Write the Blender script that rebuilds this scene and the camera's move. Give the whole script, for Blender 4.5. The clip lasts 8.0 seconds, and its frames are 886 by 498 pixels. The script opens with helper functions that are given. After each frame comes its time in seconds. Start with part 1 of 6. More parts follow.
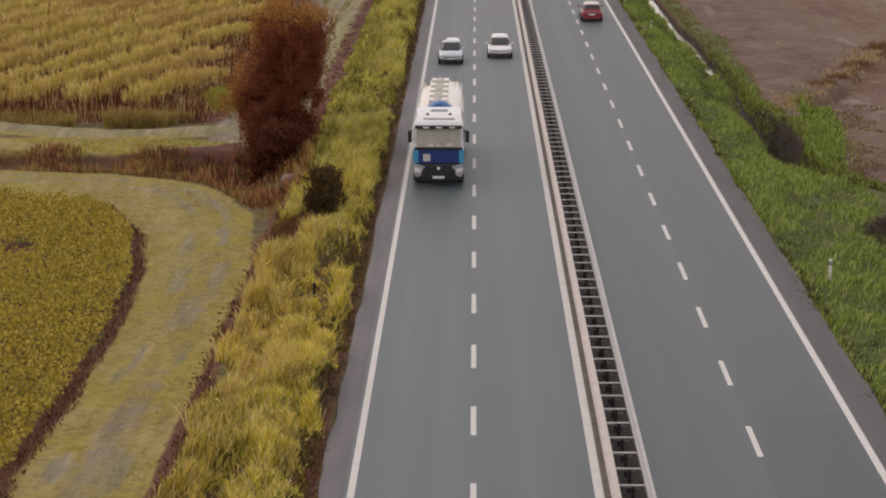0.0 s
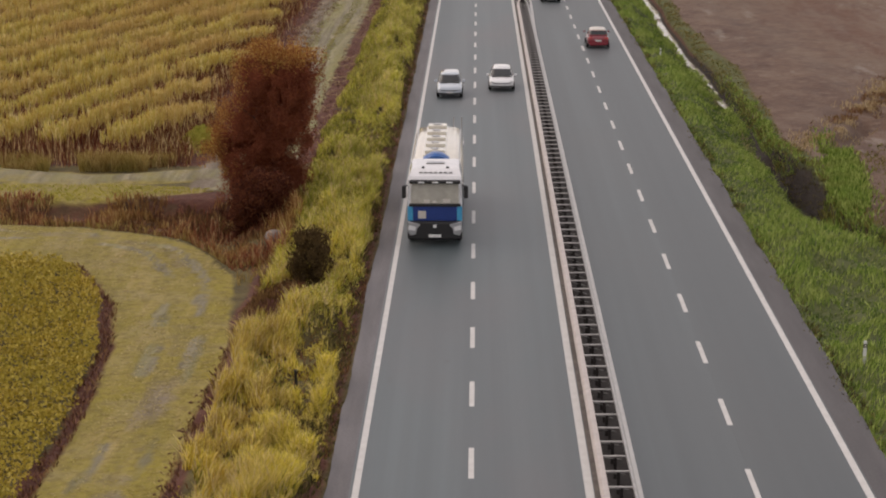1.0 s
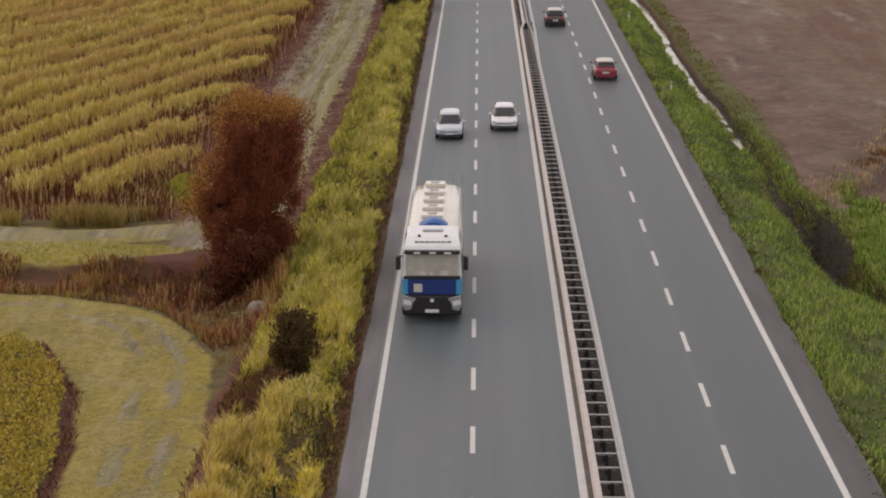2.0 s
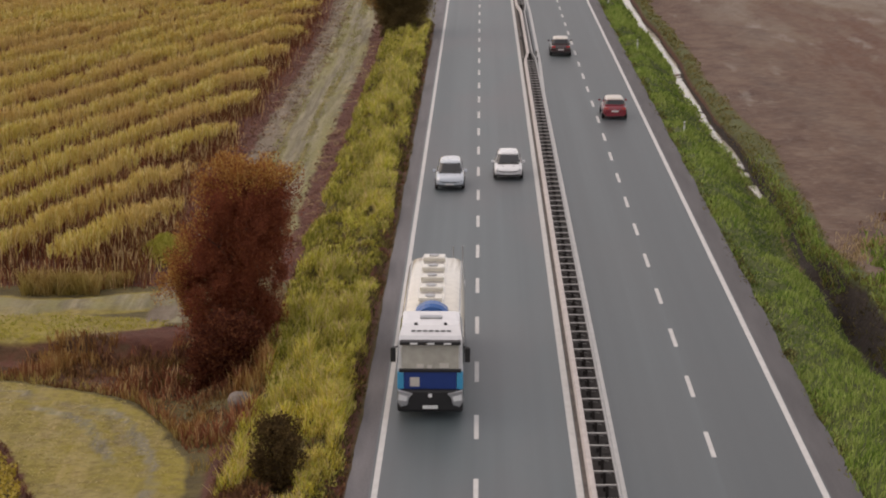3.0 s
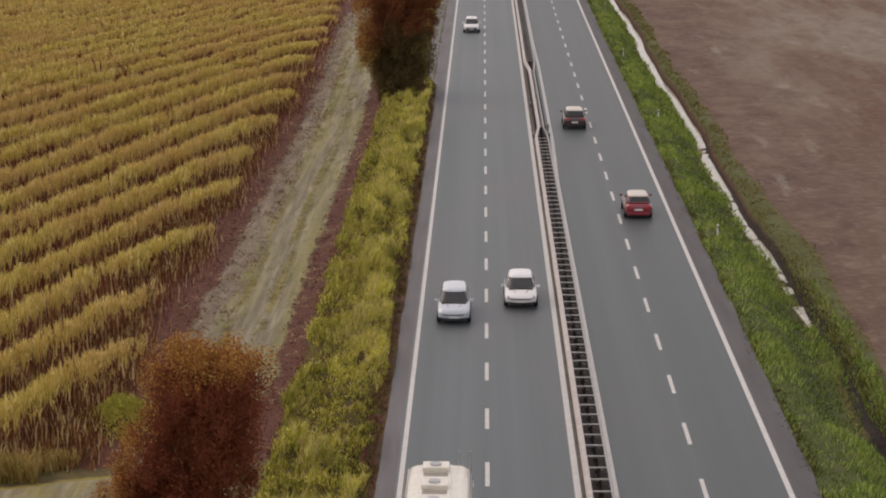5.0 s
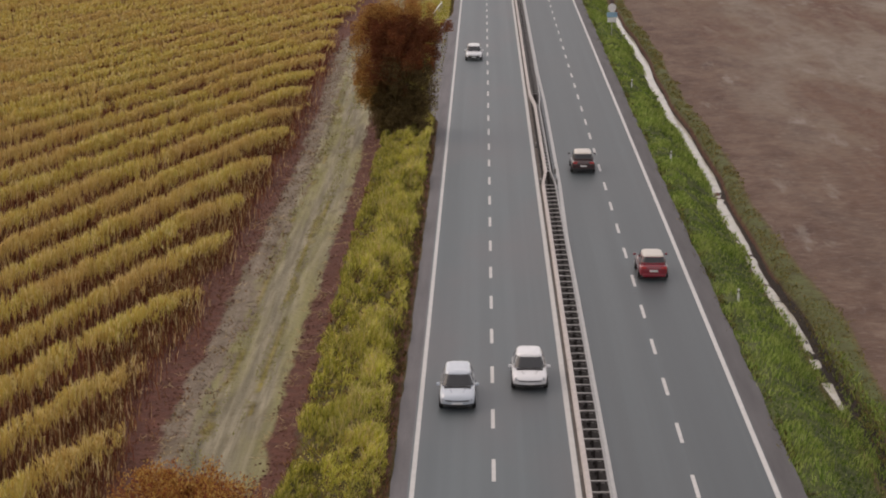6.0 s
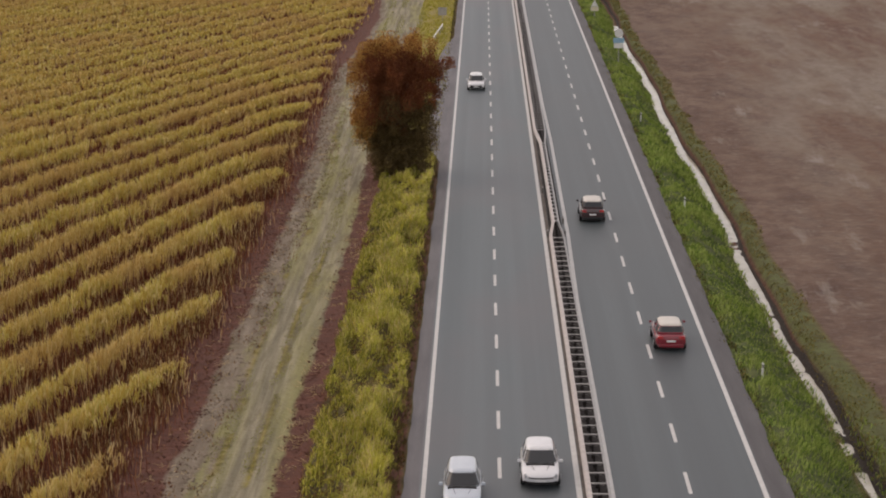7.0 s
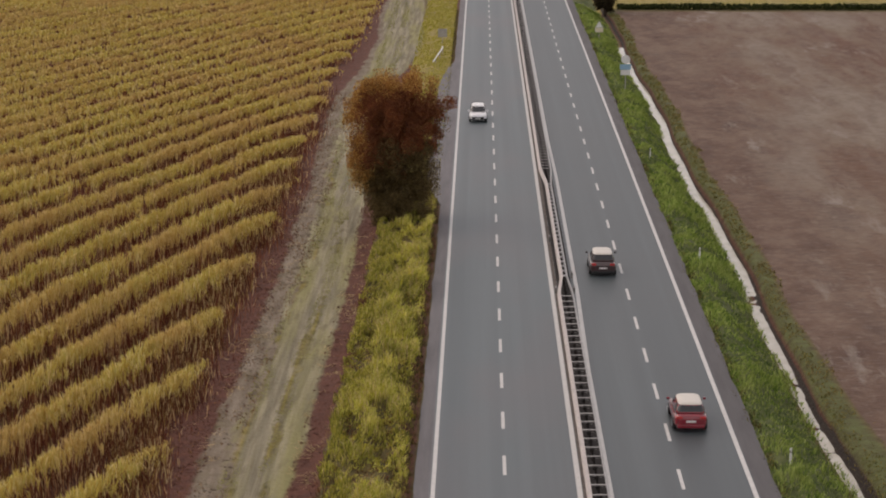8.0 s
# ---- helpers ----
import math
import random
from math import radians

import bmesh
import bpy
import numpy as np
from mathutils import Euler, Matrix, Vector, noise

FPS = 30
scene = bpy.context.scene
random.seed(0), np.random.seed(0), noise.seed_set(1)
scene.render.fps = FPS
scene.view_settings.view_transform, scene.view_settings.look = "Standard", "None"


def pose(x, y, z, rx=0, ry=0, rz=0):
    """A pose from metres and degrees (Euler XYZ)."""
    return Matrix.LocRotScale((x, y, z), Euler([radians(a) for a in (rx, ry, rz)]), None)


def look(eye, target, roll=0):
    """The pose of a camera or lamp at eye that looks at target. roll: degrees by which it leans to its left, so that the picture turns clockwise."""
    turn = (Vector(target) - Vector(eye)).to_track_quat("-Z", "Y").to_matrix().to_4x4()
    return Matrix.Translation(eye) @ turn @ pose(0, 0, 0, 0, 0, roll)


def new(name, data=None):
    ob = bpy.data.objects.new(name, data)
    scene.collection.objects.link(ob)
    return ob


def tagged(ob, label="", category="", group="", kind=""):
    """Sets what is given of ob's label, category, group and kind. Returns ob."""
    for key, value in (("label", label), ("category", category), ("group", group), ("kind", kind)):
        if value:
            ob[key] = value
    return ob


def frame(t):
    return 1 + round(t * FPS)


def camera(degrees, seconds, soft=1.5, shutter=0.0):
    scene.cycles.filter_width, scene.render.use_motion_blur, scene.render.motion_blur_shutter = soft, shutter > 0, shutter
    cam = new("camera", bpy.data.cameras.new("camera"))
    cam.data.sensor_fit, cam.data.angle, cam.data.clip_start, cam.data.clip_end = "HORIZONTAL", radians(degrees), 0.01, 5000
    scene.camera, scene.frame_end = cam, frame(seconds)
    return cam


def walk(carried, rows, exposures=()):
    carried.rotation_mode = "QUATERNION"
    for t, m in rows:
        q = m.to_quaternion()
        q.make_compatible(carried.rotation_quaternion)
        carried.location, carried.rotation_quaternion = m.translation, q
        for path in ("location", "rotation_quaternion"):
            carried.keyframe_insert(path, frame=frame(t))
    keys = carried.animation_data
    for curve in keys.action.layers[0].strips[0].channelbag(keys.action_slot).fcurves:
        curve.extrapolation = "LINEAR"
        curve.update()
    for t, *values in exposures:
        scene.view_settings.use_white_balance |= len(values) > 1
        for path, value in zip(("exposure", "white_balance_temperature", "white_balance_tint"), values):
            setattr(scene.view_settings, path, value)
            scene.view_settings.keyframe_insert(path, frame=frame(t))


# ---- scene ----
cam = camera(24.45, 8.0, soft=2.0)
# seconds, x, y, z, pitch from straight down, yaw to the left
PATH = [
    (0.0, -0.048, 0.000, 20.007, 77.058, 0.879),
    (0.5, 0.042, 4.055, 20.575, 77.058, 0.919),
    (1.0, 0.101, 8.188, 21.190, 77.062, 0.954),
    (1.5, 0.130, 12.386, 21.852, 77.068, 0.983),
    (2.0, 0.132, 16.637, 22.560, 77.077, 1.008),
    (2.5, 0.109, 20.931, 23.313, 77.088, 1.030),
    (3.0, 0.062, 25.257, 24.110, 77.101, 1.049),
    (3.5, -0.006, 29.609, 24.947, 77.113, 1.065),
    (4.0, -0.095, 33.980, 25.822, 77.126, 1.079),
    (4.5, -0.202, 38.365, 26.731, 77.139, 1.089),
    (5.0, -0.326, 42.760, 27.669, 77.150, 1.097),
    (5.5, -0.464, 47.165, 28.631, 77.159, 1.102),
    (6.0, -0.617, 51.578, 29.612, 77.165, 1.102),
    (6.5, -0.781, 56.000, 30.605, 77.168, 1.098),
    (7.0, -0.956, 60.435, 31.603, 77.167, 1.089),
    (7.5, -1.141, 64.885, 32.598, 77.161, 1.072),
    (8.0, -1.334, 69.357, 33.582, 77.149, 1.048),
]
EXPOSURE, KELVIN, TINT = -0.12, 6830, 17
walk(cam, [(t, pose(x, y, z, rx, 0, rz)) for t, x, y, z, rx, rz in PATH], [(0.0, EXPOSURE + 0.02, KELVIN, TINT), (8.0, EXPOSURE - 0.07, KELVIN, TINT)])

# ---- light: hazy evening sky with a soft low sun ahead on the left ----
SUN_TO = Vector((-0.66, 0.3, 0.76)).normalized()
world = bpy.data.worlds.new("sky")
scene.world = world
world.use_nodes = True
wn = world.node_tree
sky = wn.nodes.new("ShaderNodeTexSky")
sky.sky_type = "NISHITA"
sky.sun_disc = False
sky.sun_elevation = math.asin(SUN_TO.z)
sky.sun_rotation = math.atan2(SUN_TO.x, SUN_TO.y)
sky.dust_density = 5.0
sky.air_density = 1.0
# a thin even layer of cloud over the whole sky
veil = wn.nodes.new("ShaderNodeMix")
veil.data_type = "RGBA"
veil.inputs[0].default_value = 0.68
veil.inputs[7].default_value = (6.5, 6.3, 6.1, 1)
wn.links.new(sky.outputs[0], veil.inputs[6])
wn.links.new(veil.outputs[2], wn.nodes["Background"].inputs[0])
wn.nodes["Background"].inputs[1].default_value = 0.16
sun_data = bpy.data.lights.new("sun", "SUN")
sun_data.energy = 0.42
sun_data.angle = radians(45)
sun_data.color = (1.0, 0.86, 0.68)
sun_ob = new("sun", sun_data)
sun_ob.matrix_world = look((0, 150, 200), Vector((0, 150, 200)) - SUN_TO)


# ---- materials ----
class Mat:
    """A principled material with shortcuts for its nodes."""

    def __init__(self, name, rough=0.8, metal=0.0, color=(0.5, 0.5, 0.5)):
        self.m = bpy.data.materials.new(name)
        self.m.use_nodes = True
        self.t = self.m.node_tree
        self.b = self.t.nodes["Principled BSDF"]
        self.b.inputs["Roughness"].default_value = rough
        self.b.inputs["Metallic"].default_value = metal
        self.b.inputs["Base Color"].default_value = (*color, 1)

    def link(self, a, b):
        self.t.links.new(a, b)

    def place(self, scale=(1, 1, 1), turn=0.0, own=False):
        tc = self.t.nodes.new("ShaderNodeTexCoord") if own else self.t.nodes.new("ShaderNodeNewGeometry")
        mp = self.t.nodes.new("ShaderNodeMapping")
        mp.inputs["Scale"].default_value = scale
        mp.inputs["Rotation"].default_value = (0, 0, turn)
        self.link(tc.outputs["Object"] if own else tc.outputs["Position"], mp.inputs[0])
        return mp.outputs[0]

    def noise(self, size, detail=4.0, where=None, rough=0.55):
        n = self.t.nodes.new("ShaderNodeTexNoise")
        n.inputs["Scale"].default_value = 1 / size
        n.inputs["Detail"].default_value = detail
        n.inputs["Roughness"].default_value = rough
        self.link(where if where is not None else self.place(), n.inputs["Vector"])
        return n.outputs["Fac"]

    def ramp(self, fac, stops):
        r = self.t.nodes.new("ShaderNodeValToRGB")
        while len(r.color_ramp.elements) < len(stops):
            r.color_ramp.elements.new(0.5)
        for e, (p, c) in zip(r.color_ramp.elements, stops):
            e.position, e.color = p, ((*c, 1) if len(c) == 3 else c)
        self.link(fac, r.inputs[0])
        return r.outputs[0]

    def mix(self, fac, a, b, how="MIX"):
        n = self.t.nodes.new("ShaderNodeMix")
        n.data_type, n.blend_type = "RGBA", how
        for sock, v in ((n.inputs[0], fac), (n.inputs[6], a), (n.inputs[7], b)):
            if isinstance(v, (int, float)):
                sock.default_value = v
            elif isinstance(v, tuple):
                sock.default_value = (*v, 1)
            else:
                self.link(v, sock)
        return n.outputs[2]

    def base(self, out):
        self.link(out, self.b.inputs["Base Color"])
        return self

    def bump(self, fac, strength=0.4, depth=0.02):
        n = self.t.nodes.new("ShaderNodeBump")
        n.inputs["Strength"].default_value = strength
        n.inputs["Distance"].default_value = depth
        self.link(fac, n.inputs["Height"])
        self.link(n.outputs[0], self.b.inputs["Normal"])
        return self


def plain(name, color, rough=0.6, metal=0.0, vary=0.18, size=0.4):
    """Paint, metal or plastic with slight dirt at two scales."""
    m = Mat(name, rough, metal, color)
    dark = tuple(c * (1 - vary) for c in color)
    light = tuple(min(1, c * (1 + vary * 0.4)) for c in color)
    a = m.ramp(m.noise(size, 5), [(0.3, dark), (0.7, light)])
    m.base(m.mix(m.ramp(m.noise(size * 0.08, 3), [(0.45, (0, 0, 0)), (0.8, (0.35, 0.35, 0.35))]), a, dark))
    return m.m


def gloss(m):
    """Clear lacquer over paint."""
    b = m.node_tree.nodes["Principled BSDF"]
    b.inputs["Coat Weight"].default_value, b.inputs["Coat Roughness"].default_value, b.inputs["Coat IOR"].default_value = 1.0, 0.04, 1.55
    return m


def foliage(name, colors, patch=3.0, patch_colors=None, see_through=0.3):
    """Leaves and blades: each one its own tone, with broader patches over the ground."""
    m = Mat(name, 0.75)
    geo = m.t.nodes.new("ShaderNodeNewGeometry")
    n = len(colors)
    own = m.ramp(geo.outputs["Random Per Island"], [(i / max(1, n - 1), c) for i, c in enumerate(colors)])
    if patch_colors:
        own = m.mix(m.ramp(m.noise(patch, 3), [(0.42, (0, 0, 0)), (0.62, (0.75, 0.75, 0.75))]), own, m.ramp(geo.outputs["Random Per Island"], [(0.0, patch_colors[0]), (1.0, patch_colors[1])]))
    m.base(own)
    m.b.inputs["Specular IOR Level"].default_value = 0.15
    tr = m.t.nodes.new("ShaderNodeBsdfTranslucent")
    m.link(own, tr.inputs[0])
    mx = m.t.nodes.new("ShaderNodeMixShader")
    mx.inputs[0].default_value = see_through
    m.link(m.b.outputs[0], mx.inputs[1])
    m.link(tr.outputs[0], mx.inputs[2])
    m.link(mx.outputs[0], m.t.nodes["Material Output"].inputs[0])
    return m.m


def asphalt_material(name, k, warm=0.0):
    """k: how far the surface has bleached; warm: rusty dust rubbed into it."""
    m = Mat(name, 0.5)
    m.b.inputs["Specular IOR Level"].default_value = 0.95
    grain = m.noise(0.05, 3)
    lane = m.noise(1.0, 3, m.place((0.95, 0.0045, 1)), 0.5)
    streak = m.noise(1.0, 5, m.place((1.9, 0.03, 1)))
    patch = m.noise(7.0, 4, m.place((1, 0.3, 1)))
    a = m.ramp(lane, [(0.36, tuple(k * c for c in (0.042, 0.06, 0.0675))), (0.66, tuple(k * c for c in (0.0668, 0.09, 0.0975)))])
    a = m.mix(m.ramp(streak, [(0.42, (0, 0, 0)), (0.72, (0.5, 0.5, 0.5))]), a, tuple(k * c for c in (0.047, 0.061, 0.0675)))
    a = m.mix(m.ramp(patch, [(0.44, (0, 0, 0)), (0.7, (0.6, 0.6, 0.6))]), a, tuple(k * c for c in (0.061 + 0.018 * warm, 0.072, 0.075)))
    a = m.mix(m.ramp(grain, [(0.35, (0.0, 0.0, 0.0)), (0.7, (0.3, 0.3, 0.3))]), a, tuple(k * c for c in (0.05, 0.055, 0.057)))
    spots = m.noise(1.3, 2, m.place((1, 0.5, 1)))
    a = m.mix(m.ramp(spots, [(0.74, (0, 0, 0)), (0.8, (0.45, 0.45, 0.45))]), a, tuple(k * c for c in (0.04, 0.038, 0.038)))
    m.base(a).bump(grain, 0.25, 0.006)
    return m.m


def shoulder_material(name, k):
    m = Mat(name, 0.9)
    streak = m.noise(0.8, 5, m.place((1.2, 0.12, 1)))
    a = m.ramp(streak, [(0.3, tuple(k * c for c in (0.1, 0.096, 0.101))), (0.72, tuple(k * c for c in (0.145, 0.138, 0.144)))])
    a = m.mix(m.ramp(m.noise(0.08, 3), [(0.4, (0, 0, 0)), (0.75, (0.4, 0.4, 0.4))]), a, (0.055, 0.05, 0.05))
    m.base(a).bump(m.noise(0.06, 3), 0.3, 0.008)
    return m.m


def line_paint():
    m = Mat("road_paint", 0.7)
    a = m.ramp(m.noise(0.5, 5), [(0.3, (0.5, 0.49, 0.48)), (0.65, (0.58, 0.575, 0.56))])
    m.base(m.mix(m.ramp(m.noise(0.06, 4), [(0.6, (0, 0, 0)), (0.8, (0.4, 0.4, 0.4))]), a, (0.25, 0.24, 0.23)))
    return m.m


def ground_material():
    m = Mat("ground", 0.95)
    ma = m.t.nodes.new("ShaderNodeVertexColor")
    ma.layer_name = "cover"
    mb = m.t.nodes.new("ShaderNodeVertexColor")
    mb.layer_name = "use"
    worn = ma.outputs["Alpha"]
    sa, sb = m.t.nodes.new("ShaderNodeSeparateColor"), m.t.nodes.new("ShaderNodeSeparateColor")
    m.link(ma.outputs[0], sa.inputs[0])
    m.link(mb.outputs[0], sb.inputs[0])
    fine, mid, big = m.noise(0.12, 5), m.noise(0.9, 5), m.noise(7.0, 4)
    rut = m.noise(1.0, 5, m.place((1.6, 0.22, 1)))

    def edge(mask):
        add = m.t.nodes.new("ShaderNodeMath")
        add.operation = "ADD"
        m.link(mask, add.inputs[0])
        sub = m.t.nodes.new("ShaderNodeMath")
        sub.operation = "MULTIPLY_ADD"
        m.link(mid, sub.inputs[0])
        sub.inputs[1].default_value, sub.inputs[2].default_value = 0.7, -0.35
        m.link(sub.outputs[0], add.inputs[1])
        return m.ramp(add.outputs[0], [(0.3, (0, 0, 0)), (0.7, (1, 1, 1))])

    litter = m.ramp(mid, [(0.3, (0.06, 0.045, 0.016)), (0.7, (0.14, 0.11, 0.035))])
    soil = m.ramp(mid, [(0.25, (0.058, 0.0185, 0.011)), (0.75, (0.132, 0.046, 0.027))])
    soil = m.mix(m.ramp(fine, [(0.55, (0, 0, 0)), (0.8, (0.4, 0.4, 0.4))]), soil, (0.13, 0.058, 0.037))
    mown = m.ramp(rut, [(0.25, (0.17, 0.14, 0.028)), (0.5, (0.252, 0.205, 0.048)), (0.75, (0.37, 0.285, 0.115))])
    mown = m.mix(m.ramp(big, [(0.42, (0, 0, 0)), (0.62, (0.75, 0.75, 0.75))]), mown, (0.272, 0.224, 0.028))
    mown = m.mix(m.ramp(m.noise(2.2, 6), [(0.5, (0, 0, 0)), (0.68, (0.6, 0.6, 0.6))]), mown, (0.33, 0.27, 0.13))
    mown = m.mix(m.ramp(m.noise(0.35, 6), [(0.45, (0, 0, 0)), (0.68, (0.6, 0.6, 0.6))]), mown, (0.14, 0.1, 0.03))
    track = m.ramp(m.noise(1.0, 6, m.place((2.2, 0.09, 1))), [(0.3, (0.12, 0.102, 0.066)), (0.5, (0.215, 0.19, 0.125)), (0.7, (0.35, 0.31, 0.215))])
    track = m.mix(m.ramp(m.noise(1.0, 6, m.place((0.6, 0.05, 1))), [(0.44, (0, 0, 0)), (0.62, (0.65, 0.65, 0.65))]), track, (0.24, 0.225, 0.075))
    track = m.mix(m.ramp(m.noise(0.5, 6, m.place((1, 0.14, 1)), 0.65), [(0.5, (0, 0, 0)), (0.68, (0.7, 0.7, 0.7))]), track, (0.13, 0.105, 0.06))
    gravel = m.ramp(rut, [(0.25, (0.12, 0.088, 0.06)), (0.5, (0.195, 0.155, 0.112)), (0.8, (0.3, 0.255, 0.195))])
    gravel = m.mix(m.ramp(fine, [(0.45, (0, 0, 0)), (0.75, (0.5, 0.5, 0.5))]), gravel, (0.09, 0.062, 0.038))
    furrow = m.noise(1.0, 6, m.place((0.55, 0.05, 1), 0.06))
    plough = m.ramp(m.noise(13.0, 5, m.place((1, 0.2, 1), 0.1)), [(0.4, (0.118, 0.056, 0.032)), (0.5, (0.148, 0.092, 0.06)), (0.59, (0.212, 0.171, 0.134))])
    plough = m.mix(m.ramp(m.noise(3.4, 6, m.place((1, 0.24, 1), 0.12), 0.64), [(0.44, (0, 0, 0)), (0.66, (0.6, 0.6, 0.6))]), plough, (0.21, 0.168, 0.124))
    plough = m.mix(m.ramp(m.noise(2.6, 6, m.place((1, 0.28, 1), -0.1), 0.66), [(0.46, (0, 0, 0)), (0.66, (0.6, 0.6, 0.6))]), plough, (0.1, 0.05, 0.032))
    plough = m.mix(m.ramp(furrow, [(0.5, (0, 0, 0)), (0.72, (0.35, 0.35, 0.35))]), plough, (0.2, 0.16, 0.13))
    plough = m.mix(mb.outputs["Alpha"], plough, m.ramp(m.noise(2.2, 7, m.place((0.8, 0.45, 1)), 0.62), [(0.3, (0.068, 0.033, 0.023)), (0.5, (0.12, 0.07, 0.047)), (0.72, (0.178, 0.12, 0.086))]))
    plough = m.mix(m.ramp(m.noise(0.5, 6, m.place((0.6, 0.8, 1)), 0.65), [(0.52, (0, 0, 0)), (0.7, (0.38, 0.38, 0.38))]), plough, (0.27, 0.23, 0.19))
    plough = m.mix(m.ramp(m.noise(0.55, 6, m.place((0.6, 0.8, 1), 0.4), 0.65), [(0.5, (0, 0, 0)), (0.68, (0.45, 0.45, 0.45))]), plough, (0.066, 0.038, 0.028))
    plough = m.mix(m.ramp(m.noise(5.0, 7, m.place((1, 0.25, 1), 0.2), 0.72), [(0.57, (0, 0, 0)), (0.7, (0.75, 0.75, 0.75))]), plough, (0.3, 0.268, 0.235))
    green = m.ramp(mid, [(0.3, (0.055, 0.07, 0.02)), (0.7, (0.105, 0.12, 0.036))])
    col = m.mix(edge(sa.outputs[0]), litter, soil)
    # Near-black wet earth with the shade of bank and pit painted in.
    wet_shade = m.ramp(mid, [(0.3, (0.014, 0.009, 0.007)), (0.7, (0.03, 0.02, 0.014))])
    col = m.mix(edge(sa.outputs[1]), col, mown)
    col = m.mix(edge(sa.outputs[2]), col, gravel)
    col = m.mix(edge(worn), col, track)
    col = m.mix(edge(sb.outputs[0]), col, plough)
    col = m.mix(edge(sb.outputs[1]), col, green)
    col = m.mix(edge(sb.outputs[2]), col, wet_shade)
    rough = m.mix(0.35, m.noise(0.3, 6), furrow)
    m.base(col).bump(rough, 1.0, 0.22)
    return m.m


def water_material():
    m = Mat("ditch_water", 0.06)
    # Base colour is lightened to add sky reflection to the muddy water.
    m.base(m.ramp(m.noise(1.2, 4), [(0.3, (0.36, 0.33, 0.26)), (0.7, (0.48, 0.45, 0.37))]))
    m.b.inputs["IOR"].default_value = 1.5
    m.bump(m.noise(0.3, 3), 0.15, 0.01)
    return m.m


